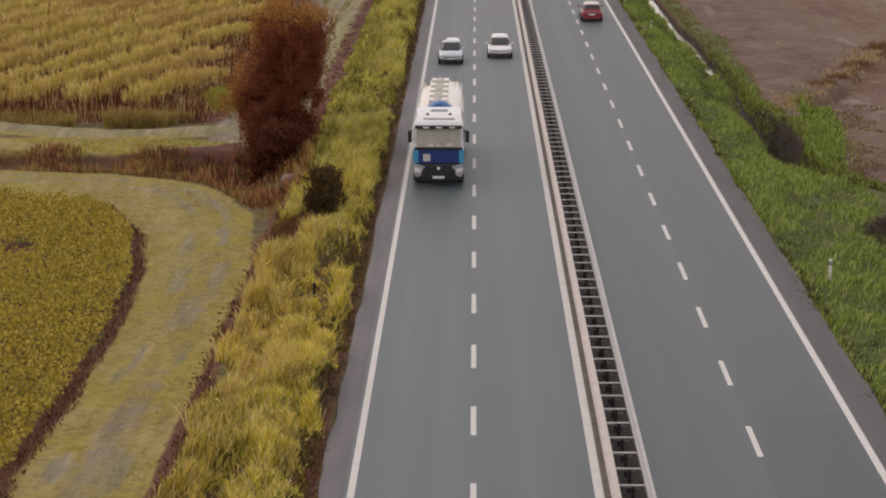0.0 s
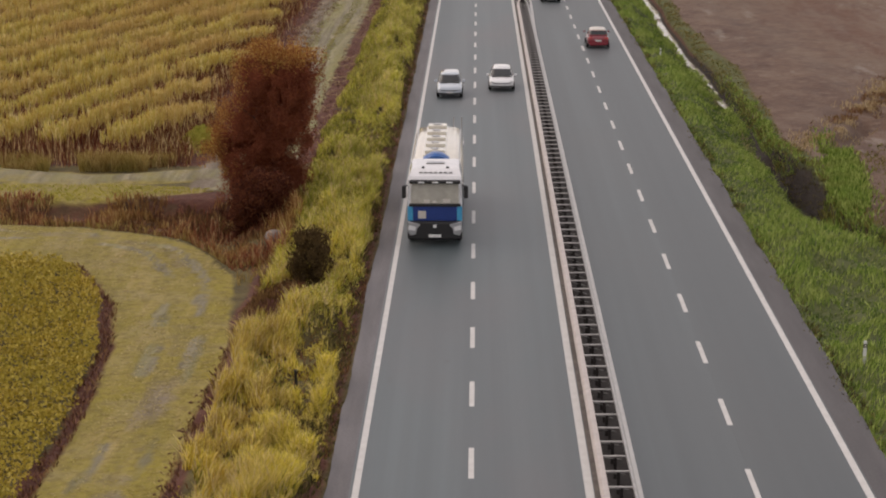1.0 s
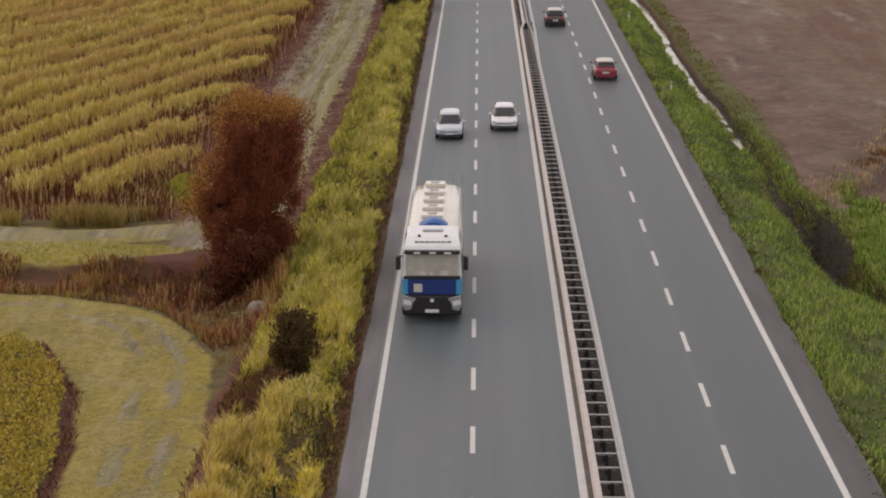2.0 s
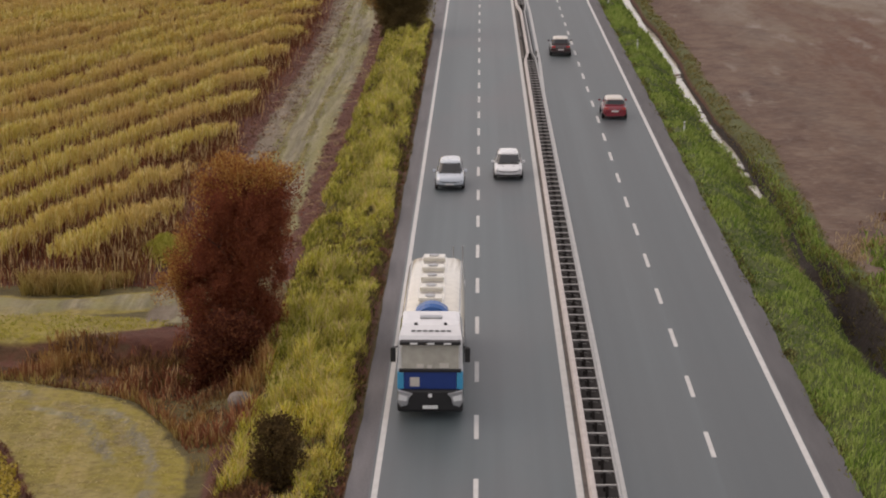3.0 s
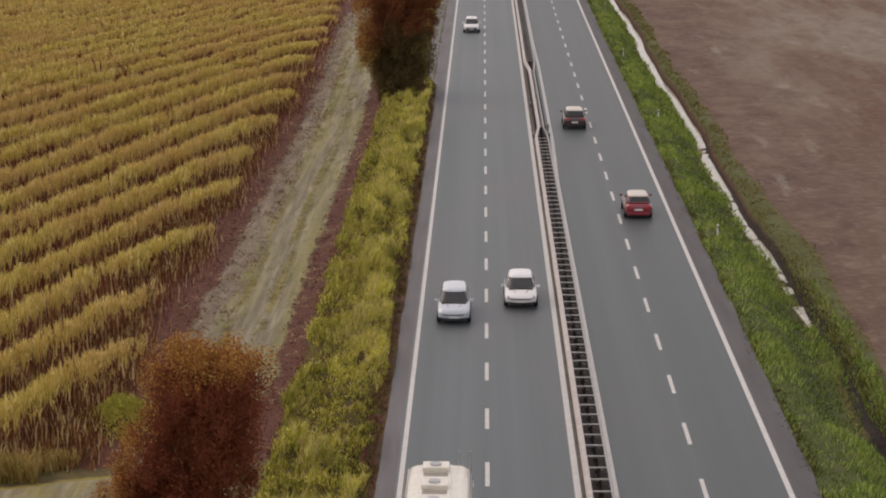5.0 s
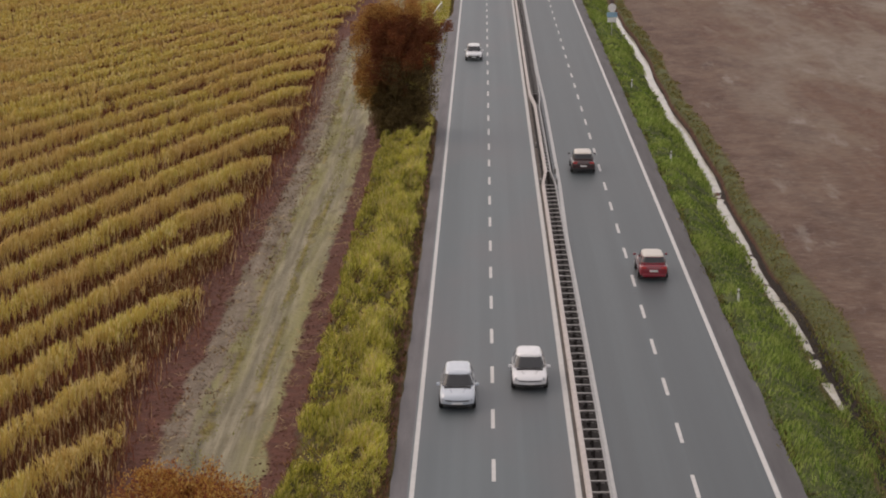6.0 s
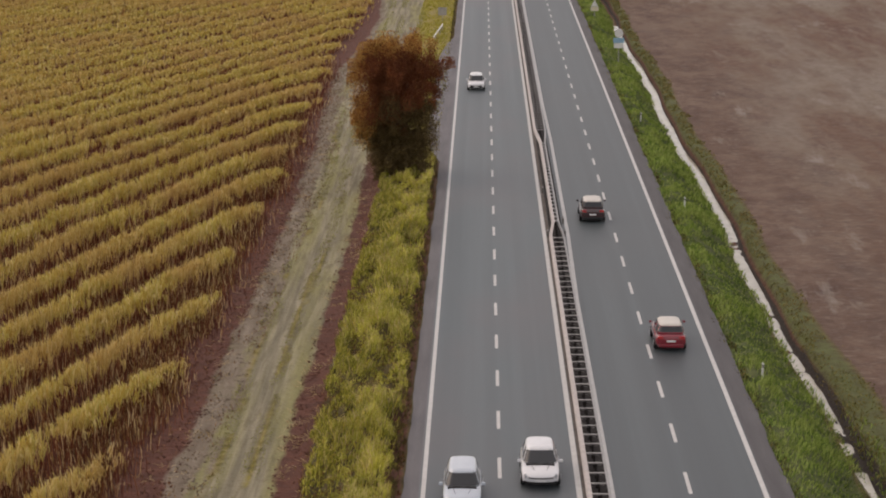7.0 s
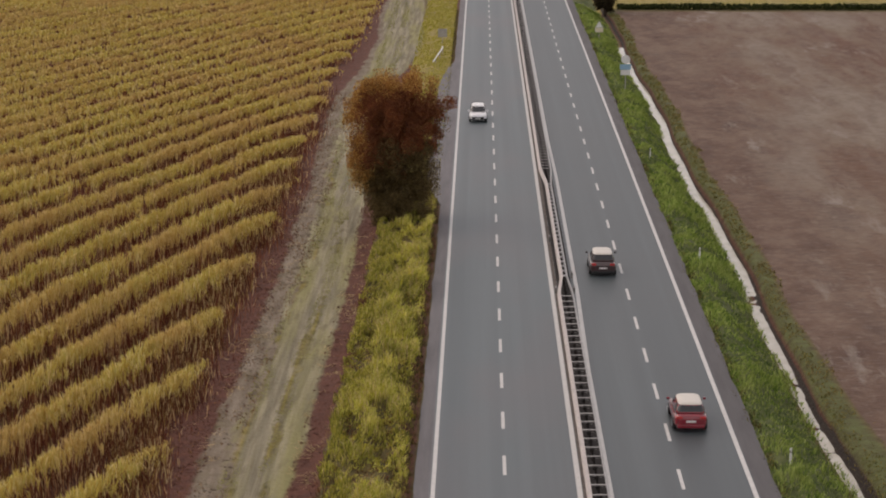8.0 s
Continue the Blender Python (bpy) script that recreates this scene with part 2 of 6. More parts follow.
M = {
    "asphalt": asphalt_material("bleached_asphalt", 1.17, 1.0), "asphalt_new": asphalt_material("grey_asphalt", 0.88), "asphalt_dark": asphalt_material("darker_asphalt", 0.77), "asphalt_patch": asphalt_material("resurfaced_asphalt", 0.62), "shoulder": shoulder_material("shoulder_asphalt", 1.3), "shoulder_dark": shoulder_material("dark_shoulder_asphalt", 0.85), "paint": line_paint(), "ground": ground_material(), "water": water_material(),
    "rail": plain("galvanised_steel", (0.42, 0.41, 0.4), 0.45, 0.55, 0.25),
    # Paler, warmer tint puts the sunlight on the left beam into its colour.
    "rail_sunlit": plain("sunlit_steel_rail", (0.5, 0.45, 0.425), 0.5, 0.1, 0.2),
    "dirt": plain("brown_road_dust", (0.125, 0.106, 0.093), 0.95, 0.0, 0.45, 0.5),
    "rung": plain("pale_zinc_bar", (0.5, 0.48, 0.46), 0.55, 0.1, 0.2),
    "median": plain("near_black_median", (0.022, 0.017, 0.015), 0.95, 0.0, 0.5, 0.3),
    "post": plain("dull_steel_post", (0.2, 0.19, 0.18), 0.6, 0.4, 0.3),
    "white": gloss(plain("white_car_paint", (0.72, 0.72, 0.73), 0.12, 0.0, 0.06)),
    "silver": gloss(plain("pale_blue_silver_paint", (0.5, 0.55, 0.61), 0.12, 0.1, 0.06)),
    "red": gloss(plain("red_car_paint", (0.22, 0.006, 0.018), 0.12, 0.0, 0.1)),
    "brown": gloss(plain("dark_brown_car_paint", (0.05, 0.018, 0.018), 0.12, 0.1, 0.1)),
    "roof_pale": plain("pale_grey_cover", (0.6, 0.56, 0.5), 0.3, 0.0, 0.06),
    "black": plain("black_plastic", (0.016, 0.015, 0.016), 0.5, 0.0, 0.2),
    "tyre": plain("tyre_rubber", (0.02, 0.02, 0.02), 0.85, 0.0, 0.3),
    "rim": plain("alloy_rim", (0.45, 0.45, 0.46), 0.35, 0.7, 0.15),
    "glass": plain("dark_car_glass", (0.03, 0.032, 0.035), 0.08, 0.0, 0.1),
    # Pale base colour stands in for reflections on the truck's windscreen.
    "screen": plain("windscreen_reflection", (0.4, 0.38, 0.32), 0.08, 0.0, 0.2),
    "lamp": plain("headlight_glass", (0.8, 0.8, 0.8), 0.15, 0.0, 0.1),
    "lens": plain("grey_headlight_glass", (0.3, 0.32, 0.34), 0.1, 0.0, 0.2),
    "tail": plain("red_tail_light", (0.45, 0.02, 0.02), 0.25, 0.0, 0.1),
    "plate": plain("white_plate", (0.75, 0.75, 0.73), 0.5, 0.0, 0.05),
    "tank": gloss(plain("cream_tank_paint", (0.74, 0.7, 0.6), 0.35, 0.0, 0.12)),
    "blue": plain("dark_blue_paint", (0.02, 0.05, 0.22), 0.3, 0.0, 0.1),
    "cyan": plain("light_blue_paint", (0.05, 0.32, 0.55), 0.3, 0.0, 0.1),
    "hatch_grey": plain("grey_walkway_mesh", (0.3, 0.28, 0.25), 0.7, 0.0, 0.2),
    "stone": plain("weathered_grey_stone", (0.2, 0.165, 0.14), 0.9, 0.0, 0.4, 0.25),
    "cap_blue": plain("mid_blue_paint", (0.03, 0.12, 0.36), 0.35, 0.0, 0.12),
    "sign_white": plain("white_sign_sheet", (0.7, 0.7, 0.68), 0.5, 0.0, 0.1),
    "sign_blue": plain("pale_blue_sign_sheet", (0.25, 0.42, 0.55), 0.5, 0.0, 0.1),
    "sign_yellow": plain("pale_sign_sheet", (0.66, 0.6, 0.45), 0.5, 0.0, 0.1),
    "bark": plain("brown_bark", (0.06, 0.04, 0.03), 0.9, 0.0, 0.4, 0.2),
    "corn": foliage("ripe_corn_leaves", [(0.5, 0.35, 0.085), (0.635, 0.495, 0.125), (0.565, 0.505, 0.135), (0.84, 0.7, 0.35)], 11.0, [(0.52, 0.34, 0.115), (0.67, 0.49, 0.215)]),
    # Mostly dark tones, so that the gaps between maize rows come out darker.
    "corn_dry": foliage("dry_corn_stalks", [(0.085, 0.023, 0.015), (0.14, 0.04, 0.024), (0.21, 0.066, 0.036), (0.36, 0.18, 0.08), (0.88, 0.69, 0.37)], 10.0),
    "corn_stray": foliage("stray_corn_stalks", [(0.08, 0.028, 0.018), (0.14, 0.05, 0.027), (0.19, 0.08, 0.038), (0.34, 0.22, 0.07), (0.82, 0.68, 0.36)], 4.0),
    "weed": foliage("yellow_roadside_weeds", [(0.36, 0.3, 0.025), (0.64, 0.53, 0.045), (0.78, 0.66, 0.09), (0.92, 0.8, 0.3)], 2.4, [(0.34, 0.26, 0.06), (0.78, 0.64, 0.24)]),
    "weed_tan": foliage("tan_and_brown_verge_weeds", [(0.32, 0.21, 0.03), (0.56, 0.42, 0.055), (0.76, 0.59, 0.12), (0.92, 0.78, 0.36)], 1.8, [(0.26, 0.16, 0.035), (0.58, 0.44, 0.12)]),
    "weed_green": foliage("green_roadside_weeds", [(0.32, 0.32, 0.035), (0.52, 0.5, 0.065), (0.66, 0.63, 0.13), (0.82, 0.75, 0.25)], 2.6, [(0.14, 0.15, 0.03), (0.34, 0.34, 0.07)]),
    "weed_shade": foliage("shaded_roadside_grass", [(0.11, 0.115, 0.022), (0.21, 0.21, 0.034), (0.36, 0.33, 0.055), (0.54, 0.47, 0.11)], 2.0),
    "fringe": foliage("dark_brown_olive_grass", [(0.04, 0.034, 0.015), (0.085, 0.072, 0.026), (0.14, 0.125, 0.04), (0.26, 0.22, 0.07)], 1.8),
    "plume": foliage("tan_grass_plumes", [(0.5, 0.38, 0.16), (0.68, 0.55, 0.3)], 2.0),
    "bloom": foliage("yellow_weed_blossom", [(0.55, 0.45, 0.06), (0.66, 0.54, 0.1)], 2.0),
    "soy": foliage("yellowing_soybean_leaves", [(0.24, 0.17, 0.022), (0.46, 0.35, 0.05), (0.62, 0.49, 0.13)], 3.0, [(0.31, 0.26, 0.03), (0.5, 0.41, 0.09)]),
    "reed": foliage("dry_brown_reeds", [(0.15, 0.045, 0.028), (0.25, 0.082, 0.044), (0.37, 0.16, 0.08), (0.62, 0.45, 0.23)], 2.5, [(0.26, 0.14, 0.04), (0.46, 0.33, 0.1)]),
    "verge": foliage("green_verge_grass", [(0.062, 0.112, 0.018), (0.145, 0.23, 0.034), (0.26, 0.355, 0.068), (0.44, 0.51, 0.155)], 1.7, [(0.15, 0.195, 0.038), (0.37, 0.42, 0.12)]),
    "verge_dark": foliage("dark_verge_grass", [(0.04, 0.075, 0.015), (0.085, 0.14, 0.025), (0.15, 0.2, 0.045)], 2.0),
    "bank": foliage("olive_bank_grass", [(0.08, 0.078, 0.02), (0.155, 0.14, 0.034), (0.27, 0.235, 0.07)], 2.2, [(0.13, 0.09, 0.035), (0.26, 0.19, 0.075)]),
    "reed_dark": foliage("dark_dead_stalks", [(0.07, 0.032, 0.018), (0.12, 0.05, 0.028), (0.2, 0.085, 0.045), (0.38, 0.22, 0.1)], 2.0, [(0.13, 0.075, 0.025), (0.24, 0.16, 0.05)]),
    "overhang_dark": foliage("overhang_shaded_stalks", [(0.07, 0.03, 0.018), (0.12, 0.052, 0.032), (0.19, 0.09, 0.05), (0.34, 0.22, 0.1)], 2.0),
    "clod": plain("reddish_brown_clods", (0.12, 0.047, 0.032), 0.95, 0.0, 0.4, 0.6),
    "clod_pale": plain("dry_pale_clods", (0.25, 0.2, 0.15), 0.95, 0.0, 0.4, 0.6),
    "dead_grey": foliage("grey_brown_brushwood", [(0.08, 0.062, 0.048), (0.16, 0.13, 0.1), (0.27, 0.23, 0.17)], 1.0),
    "field_grass": foliage("tan_field_edge_grass", [(0.24, 0.15, 0.05), (0.36, 0.25, 0.08), (0.5, 0.39, 0.16)], 1.6, [(0.26, 0.2, 0.05), (0.4, 0.33, 0.09)]),
    "straw": foliage("straw_dry_grass", [(0.3, 0.21, 0.1), (0.54, 0.43, 0.25)], 2.0),
    "lane_tuft": foliage("dusty_lane_grass", [(0.19, 0.18, 0.06), (0.28, 0.265, 0.09), (0.38, 0.345, 0.15)], 2.5, [(0.18, 0.185, 0.04), (0.28, 0.28, 0.07)]),
    "mown_tuft": foliage("mown_grass_tufts", [(0.18, 0.15, 0.035), (0.32, 0.26, 0.07), (0.44, 0.36, 0.15), (0.6, 0.5, 0.28)], 2.5, [(0.23, 0.2, 0.035), (0.39, 0.32, 0.08)]),
    "soft_tuft": foliage("soft_lane_grass", [(0.3, 0.28, 0.04), (0.44, 0.4, 0.07), (0.5, 0.45, 0.12)], 2.5, [(0.26, 0.26, 0.04), (0.36, 0.35, 0.07)]),
    "russet": foliage("russet_tree_leaves", [(0.18, 0.054, 0.034), (0.23, 0.068, 0.038), (0.27, 0.084, 0.042), (0.35, 0.12, 0.052)], 1.5, None, 0.35),
    "deep_russet": foliage("shaded_russet_leaves", [(0.06, 0.018, 0.012), (0.1, 0.03, 0.018), (0.16, 0.052, 0.026), (0.24, 0.09, 0.04)], 1.5),
    "rust_green": foliage("rust_and_green_leaves", [(0.14, 0.045, 0.026), (0.19, 0.064, 0.032), (0.25, 0.085, 0.036), (0.35, 0.14, 0.045)], 2.0, [(0.1, 0.045, 0.025), (0.19, 0.078, 0.034)], 0.3),
    # Yellower leaves that also carry the sunlit rim of the crowns.
    "turning": foliage("sunlit_yellow_leaves", [(0.3, 0.12, 0.034), (0.46, 0.24, 0.06), (0.6, 0.42, 0.13)], 1.2),
    "dark_leaf": foliage("dark_olive_leaves", [(0.02, 0.015, 0.01), (0.05, 0.036, 0.02), (0.09, 0.068, 0.032)], 1.5),
    "olive_brown": foliage("olive_brown_leaves", [(0.08, 0.056, 0.03), (0.125, 0.092, 0.042), (0.18, 0.13, 0.055), (0.26, 0.185, 0.075)], 1.5),
    "bush_leaf": foliage("brown_olive_leaves", [(0.055, 0.036, 0.018), (0.11, 0.07, 0.03), (0.19, 0.13, 0.05)], 0.7),
    "hedge": foliage("dark_hedge_leaves", [(0.015, 0.022, 0.008), (0.04, 0.05, 0.016), (0.07, 0.08, 0.02)], 4.0),
}

# ---- numbers of the place ----
rng = np.random.default_rng(11)
EDGE_LEFT, EDGE_RIGHT = -4.55, 13.3
FIELD_INNER_Y = ((50, 58.9, 66.4, 75, 86, 92.8, 99.9), (-14.0, -13.93, -13.83, -13.79, -14.47, -15.4, -18.1))
TRACK_OUTER_Y = ((50, 61.7, 73.5, 86.1, 98.6, 103.0, 105.0), (-9.9, -9.85, -9.5, -9.81, -10.88, -12.3, -13.6))


def lattice(ix, iy, seed):
    h = np.sin(ix * 127.1 + iy * 311.7 + seed * 74.7) * 43758.5453
    return h - np.floor(h)


def noise2(x, y, size, seed=0):
    """Smooth value noise, 0 to 1."""
    x, y = np.asarray(x, float) / size, np.asarray(y, float) / size
    ix, iy = np.floor(x), np.floor(y)
    fx, fy = x - ix, y - iy
    fx, fy = fx * fx * (3 - 2 * fx), fy * fy * (3 - 2 * fy)
    a, b = lattice(ix, iy, seed), lattice(ix + 1, iy, seed)
    c, d = lattice(ix, iy + 1, seed), lattice(ix + 1, iy + 1, seed)
    return (a * (1 - fx) + b * fx) * (1 - fy) + (c * (1 - fx) + d * fx) * fy


def rough2(x, y, size, seed=0):
    return 0.55 * noise2(x, y, size, seed) + 0.3 * noise2(x, y, size / 2.3, seed + 5) + 0.15 * noise2(x, y, size / 5.1, seed + 9)


def step(a, b, v):
    s = np.clip((v - a) / (b - a), 0, 1)
    return s * s * (3 - 2 * s)


WET_AT = (140, 152, 153, 156, 157, 164, 165.5, 173, 174.5, 194, 195.5, 206, 207, 209, 210, 213, 214.5, 216, 262, 263, 264.5, 300, 301, 302, 347, 349)
WET = (0, 0, 1, 1, 0.45, 0.45, 1, 1, 0.75, 0.75, 1, 1, 0.4, 0.4, 1, 1, 0.6, 1, 1, 0.4, 1, 1, 0.5, 1, 1, 0)


BANK_OUT = ((60, 100, 112, 130, 135, 152, 167, 180, 200, 300), (2.0, 2.0, 2.0, 1.9, 1.6, 1.9, 2.6, 2.3, 1.8, 1.8))


def ditch_x(y):
    """Centre line of the watery ditch beside the right verge."""
    return 17.85 + 0.22 * np.sin(y / 11.0) + 0.09 * np.sin(y / 3.7) + 3.3 * np.clip((112.5 - y) / 8.2, 0, 7) ** 1.3 + 0.7 * step(106, 113, y) * step(136, 129, y)


def soy_inner(x, y):
    """How far inside the soybean field a place lies, in metres."""
    fx = np.interp(y, *FIELD_INNER_Y)
    fy = np.interp(x, (-60, -24.4, -18.1, -15.4), (105.0, 102.6, 99.9, 92.8))
    return np.minimum(fx - x, fy - y)


def mown_inner(x, y):
    fx = np.interp(y, *TRACK_OUTER_Y)
    fy = np.interp(x, (-60, -26, -19.5, -13.6, -10.9), (113.0, 109.6, 108.4, 105.9, 100.2))
    a, b = fx - x, fy - y
    return np.minimum(a, b) - 0.9 * np.log1p(np.exp(-np.abs(a - b) / 0.9))


def upper_track(x, y):
    """Pale farm lane that turns off to the left in front of the corn."""
    mid = np.interp(x, (-60, -30, -22, -16, -12), (126, 123.6, 120.8, 122.4, 124.2))
    wob = 1.6 * (rough2(x, y, 5.0, 33) - 0.5)
    return np.minimum(1.7 + wob - np.abs(y - mid), -14.0 - x + wob)


def corn_edge_x(y):
    return -17.4 + 1.5 * (noise2(y, y * 0 + 3, 6.0, 3) - 0.5) - 0.8 * step(262, 280, y) * step(312, 296, y) + 0.5 * step(325, 345, y) + 0.6 * step(150, 126, y)


LANE_SWAY = ((0, 215, 242, 258, 274, 295, 319, 349, 379, 420), (0, 0, -0.35, -0.9, -1.5, -1.9, -0.3, 0.2, -0.7, -1.0))


def lane_x(x, y):
    """Distance across the farm track, with its gentle sway taken out."""
    return x - np.interp(y, *LANE_SWAY)


def mound(x, y):
    """Tussocks of the rough verge, 0 to 1."""
    return 0.55 * rough2(x, y * 0.6, 2.1, 1) + 0.45 * rough2(x, y * 0.7, 1.0, 81)


def pit(x, y):
    """Dark hole where a side ditch meets the main one: below 1 inside it."""
    return np.hypot((x - 18.8 - 0.03 * (y - 123.6)) / 1.05, (y - 123.6) / 5.8) + 0.9 * (rough2(x, y * 0.6, 1.1, 104) - 0.5)


def height(x, y):
    x, y = np.asarray(x, float), np.asarray(y, float)
    z = -0.14 - 0.66 * step(EDGE_LEFT - 1.5, -10.2, x)
    z = np.where(x > 4, -0.14, z)
    # left: rough verge, side ditch in front of the farm lane
    verge = step(-10.0, -8.6, x) * step(EDGE_LEFT, -5.2, x) * step(236, 226, y)
    z = z + verge * (0.95 * step(0.3, 0.68, mound(x, y)) - 0.08)
    dip = step(0.0, 1.2, np.minimum(-mown_inner(x, y), 115.4 - y)) * step(-10.5, -12.5, x)
    z = z - 0.8 * dip
    z = z + 0.18 * step(0, 1, upper_track(x, y))
    z = z + np.where(x < -10, 0.08 * (rough2(x, y, 3.0, 2) - 0.5), 0)
    # right: verge falls to the ditch, then climbs to the ploughed land
    d = x - ditch_x(y)
    prof = np.where(d < 0, -0.14 - 1.75 * step(-3.9, -0.38, d), -1.89 + 0.95 * step(0.22, 1.0, d))
    prof = prof + (-0.94 - prof) * step(23.5, 26.0, x)
    right = np.where(x > EDGE_RIGHT - 0.3, prof, z)
    right = right + np.where(x > EDGE_RIGHT + 0.2, 0.13 * (rough2(x, y, 1.1, 4) - 0.45) + 0.38 * (step(0.3, 0.7, rough2(x, y * 0.7, 2.0, 130)) - 0.45) * step(EDGE_RIGHT + 0.3, EDGE_RIGHT + 1.0, x) * step(-0.4, -1.0, d), 0)
    right = right + step(0.9, 0.4, np.abs(d)) * ((0.16 * (1 - np.interp(y + 5.0 * (rough2(x, y, 0.9, 37) - 0.5), WET_AT, WET)) + 0.05 * (noise2(x, y, 0.8, 36) - 0.5) - 0.035 * step(212, 218, y)))
    side = np.abs((x - 18.5) * 0.75 - np.clip((y - 124.0) * 0.42, -2, 30) * 0.75)
    right = right - 0.75 * step(0.9, 0.2, side) * step(130, 135, y) * step(175, 150, y) * (x > 18.2)
    right = right - 0.7 * step(1.0, 0.55, np.abs(d - 0.1)) * step(106, 112, y) * step(133.5, 131.5, y)
    right = right - 0.9 * step(1.0, 0.6, pit(x, y)) * step(18.0, 18.6, x)
    return np.where(x > EDGE_RIGHT - 0.3, right, z)


# ---- building blocks ----
def from_numpy(name, verts, loops, counts, mat, smooth=False):
    me = bpy.data.meshes.new(name)
    verts = np.ascontiguousarray(verts, dtype=np.float32)
    me.vertices.add(len(verts))
    me.vertices.foreach_set("co", verts.ravel())
    me.loops.add(len(loops))
    me.loops.foreach_set("vertex_index", np.ascontiguousarray(loops, dtype=np.int32))
    me.polygons.add(len(counts))
    me.polygons.foreach_set("loop_start", np.concatenate(([0], np.cumsum(counts)[:-1])).astype(np.int32))
    me.update(calc_edges=True)
    if smooth:
        me.polygons.foreach_set("use_smooth", np.ones(len(counts), dtype=bool))
    me.materials.append(M[mat])
    return me


def blades(base, tall, wide, lean, turn):
    """Bent tapering blades: five corners each, a quad and a tip."""
    n = len(base)
    side = np.stack([np.cos(turn), np.sin(turn), 0 * turn], 1) * (wide / 2)[:, None]
    up = np.stack([0 * tall, 0 * tall, tall], 1)
    bend = np.concatenate([lean, np.zeros((n, 1))], 1)
    mid = base + up * 0.6 + bend * 0.4
    tip = base + up * (1 - 0.12 * np.minimum(1, np.hypot(lean[:, 0], lean[:, 1]) / np.maximum(tall, 0.01)))[:, None] + bend
    v = np.stack([base - side * 0.7, base + side * 0.7, mid + side, mid - side, tip], 1).reshape(-1, 3)
    k = (np.arange(n) * 5)[:, None]
    loops = (k + np.array([[0, 1, 2, 3, 3, 2, 4]])).ravel()
    return v, loops, np.tile([4, 3], n)


def leaves(at, size, axis, twist, slim=0.6):
    """Folded leaves: two triangles each, tip to stalk along axis."""
    n = len(at)
    axis = axis / np.maximum(np.linalg.norm(axis, axis=1), 1e-6)[:, None]
    other = np.stack([np.cos(twist), np.sin(twist), np.sin(twist * 3.1)], 1)
    side = np.cross(axis, other)
    side /= np.maximum(np.linalg.norm(side, axis=1), 1e-6)[:, None]
    s = size[:, None]
    v = np.stack([at, at + axis * s * 0.5 + side * s * slim / 2, at + axis * s, at + axis * s * 0.5 - side * s * slim / 2], 1).reshape(-1, 3)
    k = (np.arange(n) * 4)[:, None]
    return v, (k + np.array([[0, 1, 2, 0, 2, 3]])).ravel(), np.tile([3, 3], n)


def joined(chunks):
    vs, ls, cs, off = [], [], [], 0
    for v, l, c in chunks:
        vs.append(v), ls.append(l + off), cs.append(c)
        off += len(v)
    return np.concatenate(vs), np.concatenate(ls), np.concatenate(cs)


def part(name, bm, mat, parent, label="", smooth=False):
    me = bpy.data.meshes.new(name)
    bm.normal_update()
    bm.to_mesh(me)
    bm.free()
    if smooth:
        me.polygons.foreach_set("use_smooth", np.ones(len(me.polygons), dtype=bool))
    me.materials.append(M[mat])
    ob = new(name, me)
    ob.parent = parent
    if label:
        ob["label"] = label
    return ob


def again(ob, m):
    """Another object on the same mesh under the same parent."""
    o = new(ob.name.split(".")[0], ob.data)
    o.parent = ob.parent
    o.matrix_local = m
    return o


def thing(name, m, label, category, group="", kind=""):
    e = new(name)
    e.empty_display_size = 0.2
    e.matrix_world = m
    return tagged(e, label, category, group, kind)


def box(x0, x1, y0, y1, z0, z1, bev=0.0, bm=None):
    bm = bm or bmesh.new()
    r = bmesh.ops.create_cube(bm, size=1, matrix=Matrix.LocRotScale(((x0 + x1) / 2, (y0 + y1) / 2, (z0 + z1) / 2), None, (x1 - x0, y1 - y0, z1 - z0)))
    if bev:
        es = list({e for v in r["verts"] for e in v.link_edges})
        bmesh.ops.bevel(bm, geom=es, offset=bev, segments=2, affect="EDGES", profile=0.6)
    return bm


def rod(a, b, r0, r1=None, n=10, bm=None):
    bm = bm or bmesh.new()
    a, b = Vector(a), Vector(b)
    d = b - a
    m = Matrix.Translation((a + b) / 2) @ d.to_track_quat("Z", "Y").to_matrix().to_4x4()
    bmesh.ops.create_cone(bm, cap_ends=True, segments=n, radius1=r0, radius2=r0 if r1 is None else r1, depth=d.length, matrix=m)
    return bm


def loft(rings, caps=True, bm=None):
    bm = bm or bmesh.new()
    rows = [[bm.verts.new(p) for p in ring] for ring in rings]
    n = len(rows[0])
    for a, b in zip(rows, rows[1:]):
        for i in range(n):
            bm.faces.new((a[i], a[(i + 1) % n], b[(i + 1) % n], b[i]))
    if caps:
        bm.faces.new(rows[0][::-1]), bm.faces.new(rows[-1])
    bmesh.ops.recalc_face_normals(bm, faces=bm.faces)
    return bm


def slab(p, out, thick=0.012):
    """A thin pane on four corners, proud of its face along out."""
    o = Vector(out).normalized() * thick
    q = [Vector(v) for v in p]
    return loft([[v - o * 0.5 for v in q], [v + o for v in q]])


